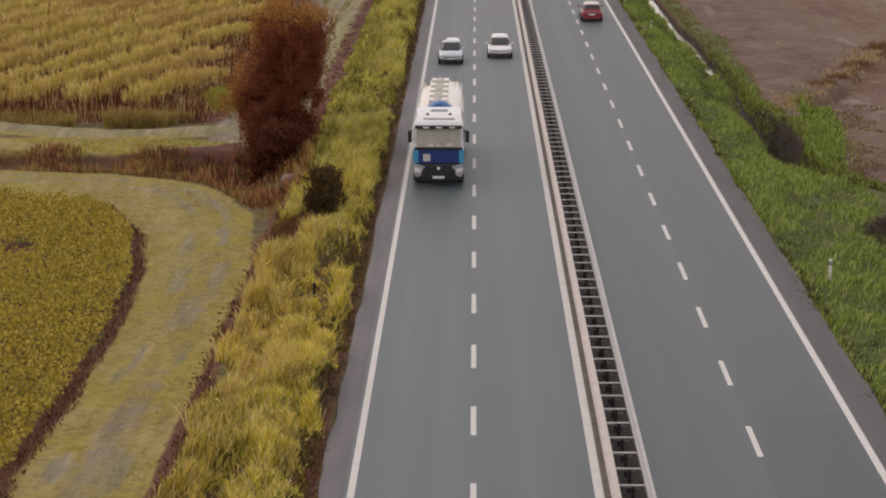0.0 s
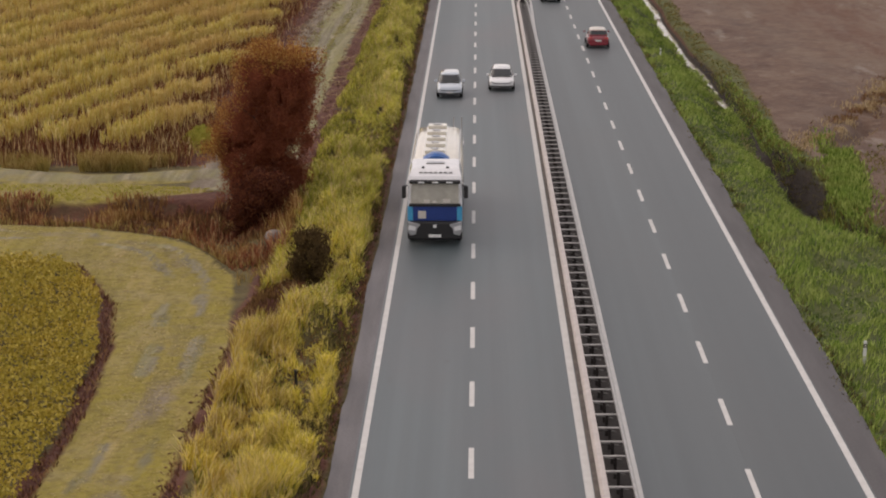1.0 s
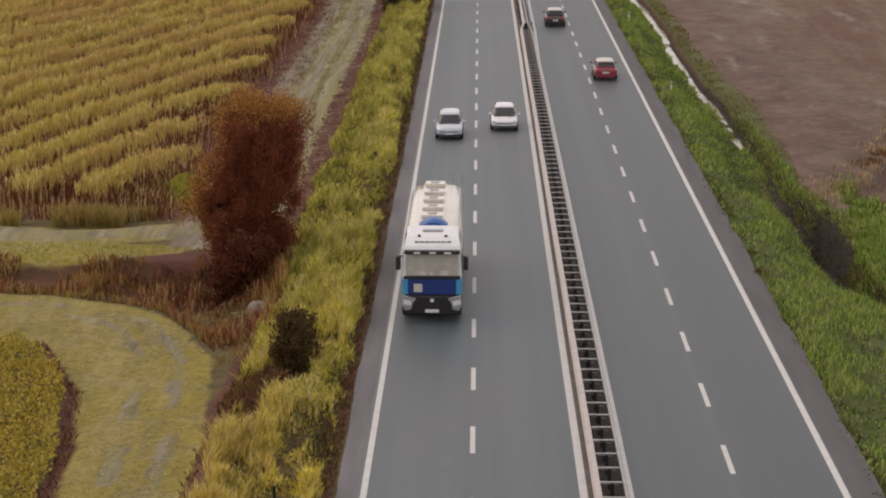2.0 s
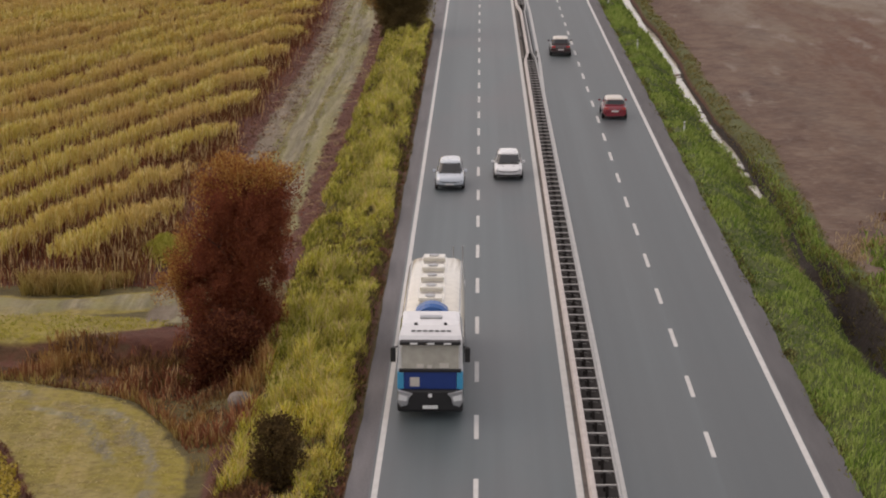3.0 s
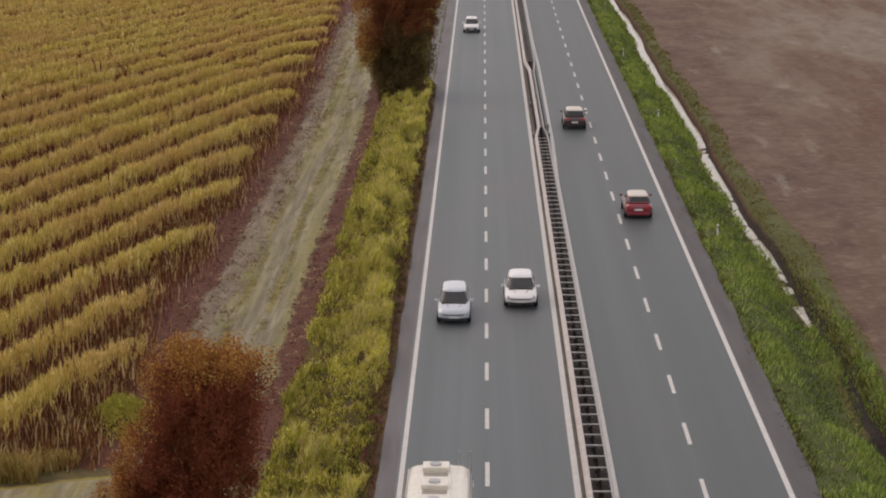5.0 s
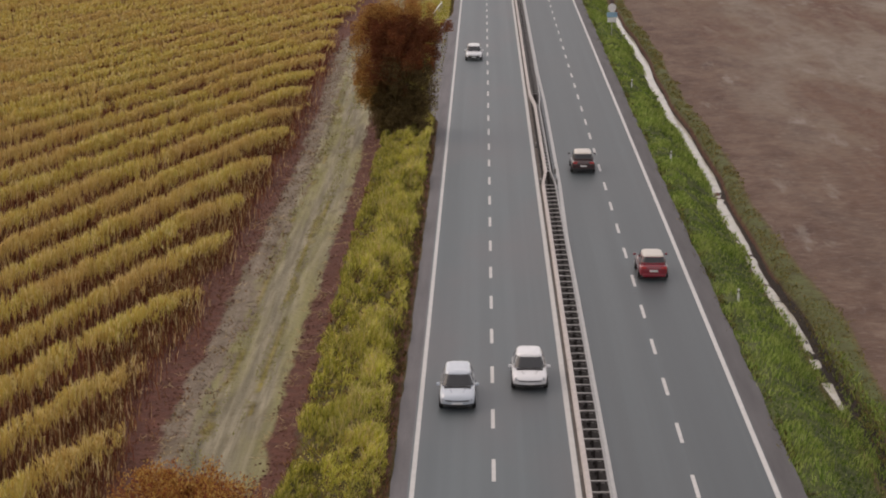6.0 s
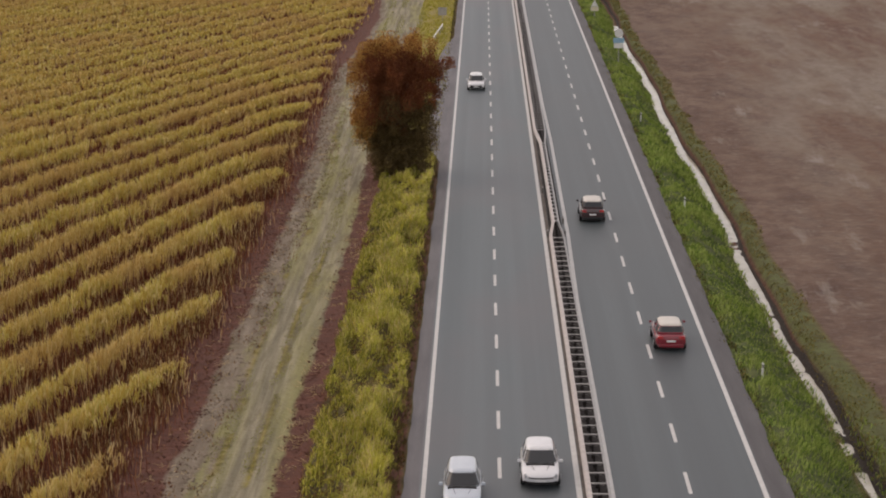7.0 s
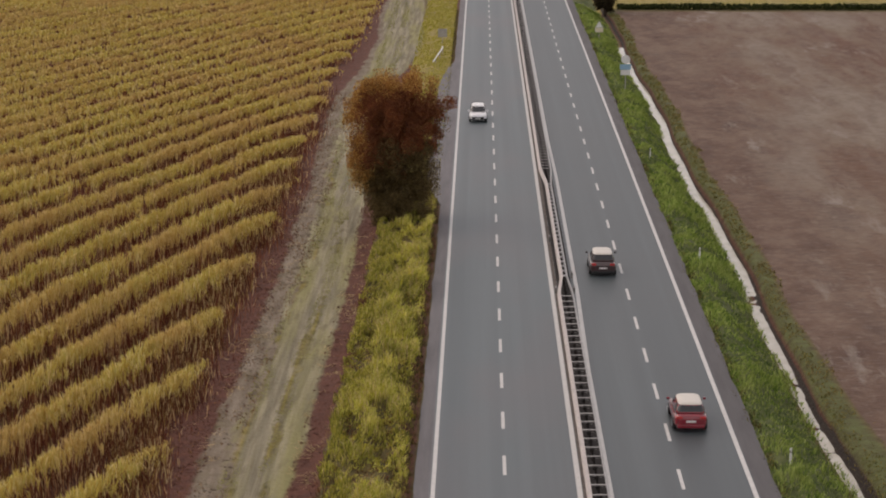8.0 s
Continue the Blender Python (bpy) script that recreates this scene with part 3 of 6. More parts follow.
# ---- ground: one sheet to the horizon ----
def build_ground():
    xs = np.concatenate([[-3000, -1500, -700, -350, -200, -140], np.arange(-110, -30, 2.5), np.arange(-30, -4, 0.4), np.arange(-4, 13, 2.0), np.arange(13, 22, 0.16), np.arange(22, 26, 0.4), np.arange(26, 90, 2.0), [110, 160, 260, 500, 1200, 3000]])
    ys = np.concatenate([[-1500, -500, -150, -40, 10, 35], np.arange(46, 150, 0.5), np.arange(150, 420, 0.7), [425, 440, 470, 520, 600, 800, 1200, 2000, 3600]])
    X, Y = np.meshgrid(xs, ys)
    Z = height(X, Y)
    nx, ny = len(xs), len(ys)
    i = (np.arange(ny - 1)[:, None] * nx + np.arange(nx - 1)[None, :]).ravel()
    loops = np.stack([i, i + 1, i + 1 + nx, i + nx], 1).ravel()
    me = from_numpy("ground", np.stack([X, Y, Z], 2).reshape(-1, 3), loops, np.full(len(i), 4), "ground", True)
    x, y = X.ravel(), Y.ravel()
    real_x = x
    x = x + np.where(x < -9.5, 0.7 * (rough2(x, y, 5.0, 61) - 0.5), 0)
    lane = (y > 118) & (x < -9.2)
    soil = np.zeros_like(x)
    soil = np.maximum(soil, step(0.4, 0.0, np.abs(x + 9.55 - 0.2 * np.sin(y / 7.0)) - 0.5) * (y < 100))
    # This soil band beside the soybeans also takes in the crop's edge shadow.
    soil = np.maximum(soil, step(0.35, 0.0, np.abs(soy_inner(x, y) - 0.05) - 0.35) * (y < 103))
    ragged = 1.3 * (rough2(x, y, 2.4, 63) - 0.5)
    soil = np.maximum(soil, step(0.35, 0.0, np.abs(lane_x(x, y) + 10.0 + 0.35 * ragged) - 0.6) * (y > 126))
    soil = np.maximum(soil, step(-15.3, -15.8, lane_x(x, y) + ragged) * (y > 125))
    soil = np.maximum(soil, step(0.3, 0.0, np.abs(x - EDGE_LEFT + 0.35) - 0.25) * 0.9)
    d = x - ditch_x(y)
    soil = np.maximum(soil, step(0.2, 0.0, np.abs(d - 0.3) - 0.25) * (x > 14))
    soil = np.maximum(soil, ((np.abs(y - 113) < 4.5) & (x < -12)) * 0.6)
    soil = np.maximum(soil, step(1.2, 0.3, np.hypot(x + 14.8, (y - 116.2) * 0.9) - 0.8))
    soil = np.maximum(soil, step(1.1, 0.7, np.hypot((x + 20.6) / 1.3, (y - 89.5) / 2.0)))
    soil = np.maximum(soil, step(1.15, 0.8, np.hypot((x + 8.5) / 1.5, (y - 90.8) / 2.6)))
    mown = step(-0.2, 0.4, np.minimum(mown_inner(x, y), 0.05 - soy_inner(x, y)))
    mown = np.maximum(mown, step(-0.3, 0.5, np.minimum(2.4 - np.abs(y - 117.3 - 0.12 * np.maximum(0, x + 21)) - 0.3 * np.maximum(0, x + 20), -14.6 - x)) * (x < -13))
    mown = np.maximum(mown, (y > 232) * step(-10.2, -9.4, x) * (x < EDGE_LEFT - 0.4) * 0.95)
    gravel = 0.4 * step(-0.4, 0.5, upper_track(x, y))
    inner = mown_inner(x, y)
    gravel = np.maximum(gravel, 0.45 * (soy_inner(x, y) < 0) * step(0.7, 0.0, np.abs(inner - 1.9) - 0.35) * rough2(x, y, 6.0, 71) * 1.9)
    # rutted margin on the field side, then the worn grassy wheel track
    lx = lane_x(x, y)
    gravel = np.maximum(gravel, lane * step(0.5, 0.0, np.abs(lx + 14.85 + 0.5 * ragged) - 0.75) * (0.35 + 0.8 * rough2(x, y * 0.6, 1.2, 68)))
    worn = lane * step(0.6, -0.2, np.abs(lx + 12.6 + 0.4 * ragged - 0.4 * step(300, 340, y)) - 1.75 - 0.9 * step(300, 340, y))
    strip_a = step(0.42, 0.1, np.abs(lx + 12.15 + 0.15 * np.sin(y / 9))) * step(0.3, 0.5, rough2(x, y * 0.3, 1.8, 66))
    strip_b = step(0.5, 0.15, np.abs(lx + 13.9 + 0.2 * np.sin(y / 13))) * step(0.42, 0.6, rough2(x, y * 0.3, 2.0, 67))
    grown = np.maximum(strip_a, strip_b) * (y > 126) * step(330, 300, y)
    worn = worn * (1 - 0.75 * grown)
    worn = np.maximum(worn, 0.62 * step(-0.4, 0.5, upper_track(x, y)))
    mown = np.maximum(mown, step(-0.8, 0.3, upper_track(x, y)))
    wheel_line = np.minimum(np.abs(inner - 1.35), np.abs(inner - 2.95)) + 0.5 * (rough2(x, y, 2.0, 132) - 0.5)
    worn = np.maximum(worn, 0.85 * step(0.55, 0.1, wheel_line) * (soy_inner(x, y) < -0.5) * (inner > 0) * step(0.35, 0.6, rough2(x, y, 4.0, 133)))
    mown = np.maximum(mown, 0.65 * lane * grown)
    x = real_x
    inner_side = step(26.0, 23.5, x)
    # Wet ditch bed together with painted shade at the foot of the bank.
    wet_shade = step(0.25, 0.0, np.abs(d - 0.3) - 0.06 - 0.12 * step(175, 140, y) - 0.4 * rough2(x, y, 2.0, 67) * step(200, 170, y) * 0.7 - 0.3 * step(126, 118, y)) * (x > 14)
    far_bank = np.interp(y, *BANK_OUT)
    # Painted shade darkens the inside of the pit.
    wet_shade = np.maximum(wet_shade, step(1.05, 0.8, pit(x, y)) * (x > 18.0))
    wet_shade = np.maximum(wet_shade, step(1.0, 0.7, np.abs(d - 0.1)) * step(106, 110, y) * step(134, 132, y) * (x > 15))
    plough = np.maximum(step(-0.3, 0.5, d - far_bank), 1 - inner_side) * (x > 15) * (y < 386)
    moist = 0.95 * step(15.0, 1.0, np.maximum(d, x - 22) - far_bank + 9.0 * (rough2(x, y * 0.5, 8.0, 69) - 0.5)) * (x > 15)
    wet_shade = wet_shade * inner_side
    green = step(-0.3, -0.7, d) * (x > 13) * inner_side
    green = np.maximum(green, step(0.35 + 0.3 * step(165, 140, y), 0.75 + 0.35 * step(165, 140, y), d) * step(0.4, -0.4, d - far_bank) * (x > 13) * (0.6 + 0.35 * step(165, 140, y)))
    mown = np.maximum(mown, (y > 390) * (x > 14) * 1.0)
    for name, (a, b, c, e) in (("cover", (soil, mown, gravel, worn)), ("use", (plough, green, wet_shade, moist))):
        at = me.color_attributes.new(name, "FLOAT_COLOR", "POINT")
        at.data.foreach_set("color", np.stack([a, b, c, e], 1).astype(np.float32).ravel())
    return tagged(new("ground", me), "farmland with bare soil, mown grass lanes and ploughed earth", "ground", kind="structure")


build_ground()


# ---- road ----
def strip(x0, x1, y0, y1, z0, z1, name, mat, parent=None, label="", ragged=0.0, piece=None):
    """A long slab along the road, cut so that its outer edge may be ragged."""
    ys = np.linspace(y0, y1, 2 + int((y1 - y0) / (0.8 if ragged else 20.0)))
    bm = bmesh.new()
    rows = []
    for i, y in enumerate(ys):
        r = ragged * (rough2(np.array([y]), np.array([x0]), 3.0, 21)[0] - 0.5) * 2
        a, b = (x0 + r, x1) if ragged and x0 < 0 else (x0, x1 + r)
        rows.append([(a, y, z0), (b, y, z0), (b, y, z1), (a, y, z1)])
    loft(rows, True, bm)
    return part(name, bm, mat, parent, label)


road = tagged(strip(-3.75, 4.5, -60, 1500, -0.3, 0.0, "road", "asphalt"), "worn grey asphalt of a four-lane dual carriageway", "road", kind="structure")
strip(4.502, 8.68, -60, 1500, -0.3, 0.0, "carriageway", "asphalt_new", road, "grey asphalt of the second carriageway")
strip(8.682, 12.25, 63.4, 1500, -0.3, 0.0, "slow_lane", "asphalt_dark", road, "darker grey asphalt of the second slow lane")
strip(8.682, 12.25, -60, 63.398, -0.3, 0.0, "slow_lane", "asphalt_patch", road, "dark resurfaced asphalt of the second slow lane")
strip(-4.5, -3.752, -60, 640, -0.3, -0.006, "shoulder", "shoulder", road, "darker ragged asphalt shoulder", 0.15)
lay = bmesh.new()
edge = [(232, -4.4), (236, -5.0), (241, -5.7), (250, -6.0), (300, -6.0), (308, -5.7), (316, -5.1), (322, -4.4)]
loft([[(x, y, -0.3), (-4.3, y, -0.3), (-4.3, y, -0.01), (x, y, -0.01)] for y, x in edge], True, lay)
part("lay_by", lay, "shoulder", road, "dull asphalt of a narrow lay-by")
strip(12.252, 13.3, -60, 640, -0.3, -0.006, "shoulder", "shoulder_dark", road, "darker ragged asphalt shoulder", 0.15)
# Near-black strip between the two beams.
strip(3.99, 4.96, -60, 640, 0.002, 0.008, "median_strip", "median", road, "near-black strip under the crash barrier")
strip(3.74, 3.988, -60, 640, 0.0005, 0.005, "dirt_edge", "dirt", road, "brown dust lying along the crash barrier", 0.05)
for x, w in ((-3.55, 0.21), (3.585, 0.26), (12.08, 0.23)):
    strip(x - w / 2, x + w / 2, -60, 900, 0.0005, 0.004, "edge_line", "paint", road, "solid white edge line")
swerve = [(y, float(np.interp(y, (0, 185, 203, 245, 265, 900), (5.08, 5.08, 5.28, 5.34, 5.2, 5.16)))) for y in (-60, 40, 90, 150, 185, 194, 203, 224, 245, 255, 265, 400, 900)]
part("edge_line", loft([[(x - 0.13, y, 0.0005), (x + 0.13, y, 0.0005), (x + 0.13, y, 0.004), (x - 0.13, y, 0.004)] for y, x in swerve]), "paint", road, "solid white edge line")
YL, YR, PERIOD, DASH = 1.056, 6.593, 7.5, 3.0
dash = part("lane_dash", box(-0.09, 0.09, 0, DASH, 0.0005, 0.004), "paint", road, "white broken lane line")
dash.matrix_local = pose(-0.03, YL - PERIOD * 8, 0)
for k in range(-7, 62):
    again(dash, pose(-0.03, YL + PERIOD * k, 0))
for k in range(-8, 62):
    again(dash, pose(8.674, YR + PERIOD * k, 0))


# ---- crash barrier in the median ----
def left_beam_x(y):
    return np.interp(y, (0, 200.5, 205, 239, 245, 900), (3.93, 3.93, 4.26, 4.26, 3.93, 3.93))


def right_beam_x(y):
    return np.interp(y, (0, 200.5, 205, 238, 245, 900), (4.8, 4.8, 4.6, 4.6, 4.82, 4.82))


def beam_profile(sign):
    """Closed outline of a three-wave steel beam, facing sign."""
    front = [(0.0, 0.45), (0.05, 0.49), (0.05, 0.55), (0.0, 0.6), (0.05, 0.65), (0.05, 0.71), (0.0, 0.76), (0.0, 0.79)]
    deep = 0.17 if sign < 0 else 0.08
    return [(sign * (a + 0.06), b) for a, b in front] + [(-sign * (deep - 0.06), 0.79), (-sign * (deep - 0.06), 0.74), (sign * 0.03, 0.72), (sign * 0.03, 0.45)]


def build_barrier():
    rail = thing("guard_rail", pose(0, 0, 0), "double-sided galvanised steel crash barrier along the median", "guard rail")
    length = 4.26
    for side, xf, mat, first in ((-1, left_beam_x, "rail_sunlit", "beam"), (1, right_beam_x, "rail", "beam")):
        proto = None
        for i in range(102):
            y0 = -21.64 + i * length
            xa, xb = float(xf(y0)), float(xf(y0 + length + 0.04))
            xm = float(xf(y0 + length / 2))
            straight = abs(xa - xb) < 0.002 and abs(xm - xa) < 0.002
            if straight and proto is not None:
                again(proto, pose(xa, y0, 0))
                continue
            prof = beam_profile(side)
            ysn = np.linspace(0, length + 0.04, 2 if straight else 7)
            rings = [[(float(xf(y0 + s)) - xa + a, s, b) for a, b in prof] for s in ysn]
            ob = part(first, loft(rings), mat, rail, "pinkish corrugated beam with warm sunlight in its colour" if side < 0 else "pale galvanised corrugated beam")
            ob.matrix_local = pose(xa, y0, 0)
            if straight:
                proto = ob
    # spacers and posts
    # Posts take the same near-black tone as the strip below.
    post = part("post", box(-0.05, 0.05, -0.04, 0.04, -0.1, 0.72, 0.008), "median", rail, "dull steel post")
    wide = part("spacer", box(-0.42, 0.42, -0.03, 0.03, 0.72, 0.765, 0.008), "rung", rail, "thin steel spacer bar")
    post.matrix_local, wide.matrix_local = pose(4.44, -21.108, 0), pose(4.365, -21.108, 0)
    narrow = None
    y = -21.108
    while y < 405:
        y += 1.424
        half = float(right_beam_x(y) - left_beam_x(y)) / 2
        xm = float(right_beam_x(y) + left_beam_x(y)) / 2
        again(post, pose(4.44, y, 0))
        if half > 0.42:
            again(wide, pose(xm, y, 0))
        elif half < 0.2:
            if narrow is None:
                narrow = part("spacer", box(-0.13, 0.13, -0.16, 0.16, 0.7, 0.76, 0.01), "rail", rail, "broad steel spacer plate")
                narrow.matrix_local = pose(xm, y, 0)
            else:
                again(narrow, pose(xm, y, 0))
    brace = part("brace", rod((4.1, 0.1, 0.66), (4.74, 1.3, 0.2), 0.018, None, 6), "post", rail, "thin diagonal steel brace")
    brace.matrix_local = pose(0, -21.108, 0)
    for i in range(1, 154):
        again(brace, pose(0, -21.108 + 1.424 * i, 0))
    for x, yy in ((3.78, 202.2), (5.0, 202.2), (3.86, 218.0), (5.02, 206.5), (4.12, 243.5)):
        ob = part("end_bracket", box(-0.07, 0.07, -0.3, 0.3, 0.3, 0.72, 0.03), "post", rail, "dark bolted joint bracket")
        ob.matrix_local = pose(x, yy, 0)


build_barrier()

# ---- water in the ditch ----
def build_water():
    """One low water level; the uneven ditch bed breaks it into puddles."""
    rows = []
    for y in np.arange(151.2, 350, 0.8):
        c = float(ditch_x(np.array(y)))
        a = 0.27 + 0.18 * float(step(185, 215, y)) + 0.16 * (float(noise2(np.array([y]), np.array([0.0]), 3.5, 131)[0]) - 0.4)
        a *= 0.25 + 0.75 * float(step(151, 160, y))
        rows.append([(c - a - 0.05, y, -2.3), (c + a, y, -2.3), (c + a, y, -1.805), (c - a - 0.05, y, -1.805)])
    bm = loft(rows)
    me = bpy.data.meshes.new("water")
    bm.to_mesh(me)
    bm.free()
    me.materials.append(M["water"])
    tagged(new("water", me), "standing water lying in the roadside ditch, sky reflection in its pale colour", "water", kind="structure")


build_water()


# ---- plants ----
def scatter(n, x0, x1, y0, y1):
    return rng.uniform(x0, x1, n), rng.uniform(y0, y1, n)


def stuff(name, chunks, mat, label, category):
    v, l, c = joined(chunks)
    return tagged(new(name, from_numpy(name, v, l, c, mat)), label, category, kind="stuff")


def tuft_blades(x, y, tall, wide, lean=0.4, lift=0.0, combed=0.0):
    """Blades on the ground; combed: how far neighbours bend the same way."""
    n = len(x)
    a = rng.uniform(0, 2 * math.pi, n)
    a = a * (1 - combed) + combed * (-0.9 + 3.2 * (noise2(x, y, 2.6, 77) - 0.5))
    z = height(x, y) + lift - 0.03
    ln = tall * lean * rng.uniform(0.2, 1.0, n)
    return blades(np.stack([x, y, z], 1), tall, wide, np.stack([np.cos(a), np.sin(a)], 1) * ln[:, None], rng.uniform(0, math.pi, n))


def corn_row(edge_y, degrees, width=1.15):
    """A row that starts at the field's edge beside the track and runs away to the left."""
    turn = radians(degrees)
    back = rng.uniform(-8, 190, 3700)
    off = rng.normal(0, width * 0.36, len(back))
    x = -18.6 - back * math.sin(turn) + off * math.cos(turn)
    y = edge_y - back * math.cos(turn) - off * math.sin(turn)
    far = step(190, 330, y)
    keep = (x < corn_edge_x(y)) & (y > 125.2 + 3.0 * noise2(x, y, 3, 8)) & (y < 432) & (x > -34 - 0.235 * (y - 124)) & (rng.random(len(x)) < 1 - 0.35 * far)
    keep &= rough2(x, y, 5.0, 40) > 0.2
    inside = corn_edge_x(y) - 0.8 * rough2(x, y, 1.1, 96) - rng.uniform(0, 0.7) - x
    keep &= rng.random(len(x)) < 0.12 + 0.88 * step(-0.7, 0.7, inside)
    inside = inside[keep]
    x, y, off, far = x[keep], y[keep], off[keep], far[keep]
    n = len(x)
    if n < 30:
        return
    crown = np.exp(-(off / (width * 0.6)) ** 2)
    tall = (1.35 + 0.6 * crown) * (1 - 0.28 * far) * rng.uniform(0.84, 1.12, n) * (0.85 + 0.3 * rough2(x, y, 6.0, 12)) * (0.55 + 0.45 * step(-1.0, 2.0, inside))
    base = np.stack([x, y, height(x, y) - 0.05], 1)
    a = rng.uniform(0, 2 * math.pi, n)
    grow = 1 + 0.8 * far
    chunks = []
    for k in range(5):
        b = a + k * 2.4
        lift = tall * (0.56 + 0.09 * k)
        start = base.copy()
        start[:, 2] += lift
        start[:, :2] += rng.normal(0, 0.06, (n, 2))
        ln = rng.uniform(0.08, 0.34, n)
        chunks.append(blades(start, np.maximum(0.3, tall * 1.1 - lift) * rng.uniform(0.6, 1.1, n), 0.07 * grow, np.stack([np.cos(b), np.sin(b)], 1) * ln[:, None], rng.uniform(0, math.pi, n)))
    tip = (rng.random(n) < 0.4) & (y < 240)
    if tip.any():
        top = base[tip] + np.stack([rng.normal(0, 0.15, tip.sum()), rng.normal(0, 0.2, tip.sum()), tall[tip] * 0.7], 1)
        chunks.append(blades(top, tall[tip] * rng.uniform(0.35, 0.62, tip.sum()), np.full(tip.sum(), 0.045), rng.normal(0, 0.09, (tip.sum(), 2)), rng.uniform(0, math.pi, tip.sum())))
    v, l, c = joined(chunks)
    row = thing("corn_row", Matrix.Identity(4), "row of ripe yellow-green maize plants in the field", "corn row", "rows of maize")
    tops = new("foliage", from_numpy("foliage", v, l, c, "corn"))
    tops.parent = row
    tagged(tops, "yellow-green leafy tops", kind="stuff")
    st = np.concatenate([base, base + np.stack([rng.normal(0, 0.45, n), rng.normal(0, 0.6, n), 0 * x], 1)])
    m = len(st)
    v, l, c = blades(st, np.tile(tall, 2) * rng.uniform(0.45, 0.95, m), 0.045 * np.tile(grow, 2), rng.normal(0, 0.14, (m, 2)), rng.uniform(0, math.pi, m))
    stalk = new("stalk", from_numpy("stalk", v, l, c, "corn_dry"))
    stalk.parent = row
    tagged(stalk, "dry reddish brown stalks", kind="stuff")


edge_y = 138.0
while edge_y < 640:
    corn_row(edge_y, 15.5 + 2.5 * float(step(215, 300, edge_y)), 1.05 + 0.75 * float(step(250, 370, edge_y)))
    edge_y += 14.2 - 1.6 * float(step(215, 260, edge_y))

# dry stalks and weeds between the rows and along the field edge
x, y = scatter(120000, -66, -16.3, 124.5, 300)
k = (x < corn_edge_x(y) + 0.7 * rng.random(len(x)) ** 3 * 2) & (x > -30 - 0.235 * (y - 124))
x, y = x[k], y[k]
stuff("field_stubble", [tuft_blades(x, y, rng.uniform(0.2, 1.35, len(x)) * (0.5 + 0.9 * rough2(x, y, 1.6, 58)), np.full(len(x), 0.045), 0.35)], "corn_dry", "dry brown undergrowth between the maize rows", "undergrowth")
x, y = scatter(46000, -50, -16.6, 125, 215)
k = (x < corn_edge_x(y) + 0.3 * rng.random(len(x))) & (x > -31 - 0.235 * (y - 124)) & (rough2(x, y, 1.2, 122) > 0.42)
x, y = x[k], y[k]
stuff("stray_stalks", [tuft_blades(x, y, rng.uniform(0.4, 1.25, len(x)) * (0.6 + 0.6 * rough2(x, y, 2.0, 123)), np.full(len(x), 0.05), 0.4)], "corn_stray", "brown and yellow-tipped stalks between the maize rows", "stalks")
x, y = scatter(30000, -22.5, -16.6, 126, 262)
gap = corn_edge_x(y) - x
k = (gap > 0.15 + 0.7 * rough2(x, y, 1.1, 145)) & (rng.random(len(x)) < step(4.2, 1.0, gap)) & (rough2(x, y, 1.3, 144) > 0.36)
x, y = x[k], y[k]
stuff("headland_stalks", [tuft_blades(x, y, rng.uniform(0.5, 1.45, len(x)) * (0.55 + 0.6 * rough2(x, y, 1.6, 123)), np.full(len(x), 0.055), 0.35)], "corn_stray", "scattered maize stalks filling the ends of the rows", "stalks")
n = 2600
x, y = rng.normal(-16.7, 0.7, n), rng.normal(131.5, 1.3, n)
at = np.stack([x, y, height(x, y) + 1.35 * np.sqrt(rng.random(n)) * np.exp(-((x + 16.7) ** 2 + (y - 131.5) ** 2 * 0.4) / 1.6)], 1)
stuff("field_corner_weeds", [leaves(at, rng.uniform(0.1, 0.26, n), rng.normal(0, 0.8, (n, 3)) + [0, 0, 0.8], rng.uniform(0, 6, n), 0.4)], "soft_tuft", "leafy green weeds at the corner of the maize field", "weeds")
x, y = scatter(16000, -34, -16.2, 123.2, 126.6)
k = rough2(x, y, 2.2, 51) > 0.5
x, y = x[k], y[k]
stuff("field_edge_grass", [tuft_blades(x, y, rng.uniform(0.3, 0.95, len(x)) * (0.4 + 1.1 * noise2(x, y, 2.0, 3)), np.full(len(x), 0.05), 0.7)], "field_grass", "tall dry grass along the front of the maize", "grass")

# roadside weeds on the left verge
# Dark stalks deepen the shade in pockets between the tussocks.
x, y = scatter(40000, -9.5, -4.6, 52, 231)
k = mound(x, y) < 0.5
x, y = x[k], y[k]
stuff("low_undergrowth", [tuft_blades(x, y, rng.uniform(0.05, 0.3, len(x)), np.full(len(x), 0.05), 1.0)], "reed_dark", "dark dead undergrowth that deepens the shade in hollows between the weeds", "undergrowth")
x, y = scatter(210000, -9.6, -4.75, 52, 229)
lump = mound(x, y)
edge_l = -8.95 - 0.3 * step(115, 130, y) + 1.3 * (rough2(x, y, 2.2, 17) - 0.5)
k = (x > edge_l) & (lump > 0.35) & (x < -5.2 + 0.9 * (rough2(x, y, 1.8, 82) - 0.3)) & (rng.random(len(x)) < np.where(y > 140, 0.72, 1.0))
k &= (np.hypot((x + 8.6) / 1.4, (y - 90.6) / 2.2) > 0.8) & (np.hypot((x + 7.3) / 1.25, (y - 91.6) / 2.6) > 0.9)
x, y, lump = x[k], y[k], lump[k]
tall = (0.16 + 0.72 * step(0.35, 0.64, lump)) * rng.uniform(0.65, 1.12, len(x)) * (0.45 + 0.55 * step(-4.7, -5.6, x))
grow = 1 + 0.5 * step(130, 220, y)
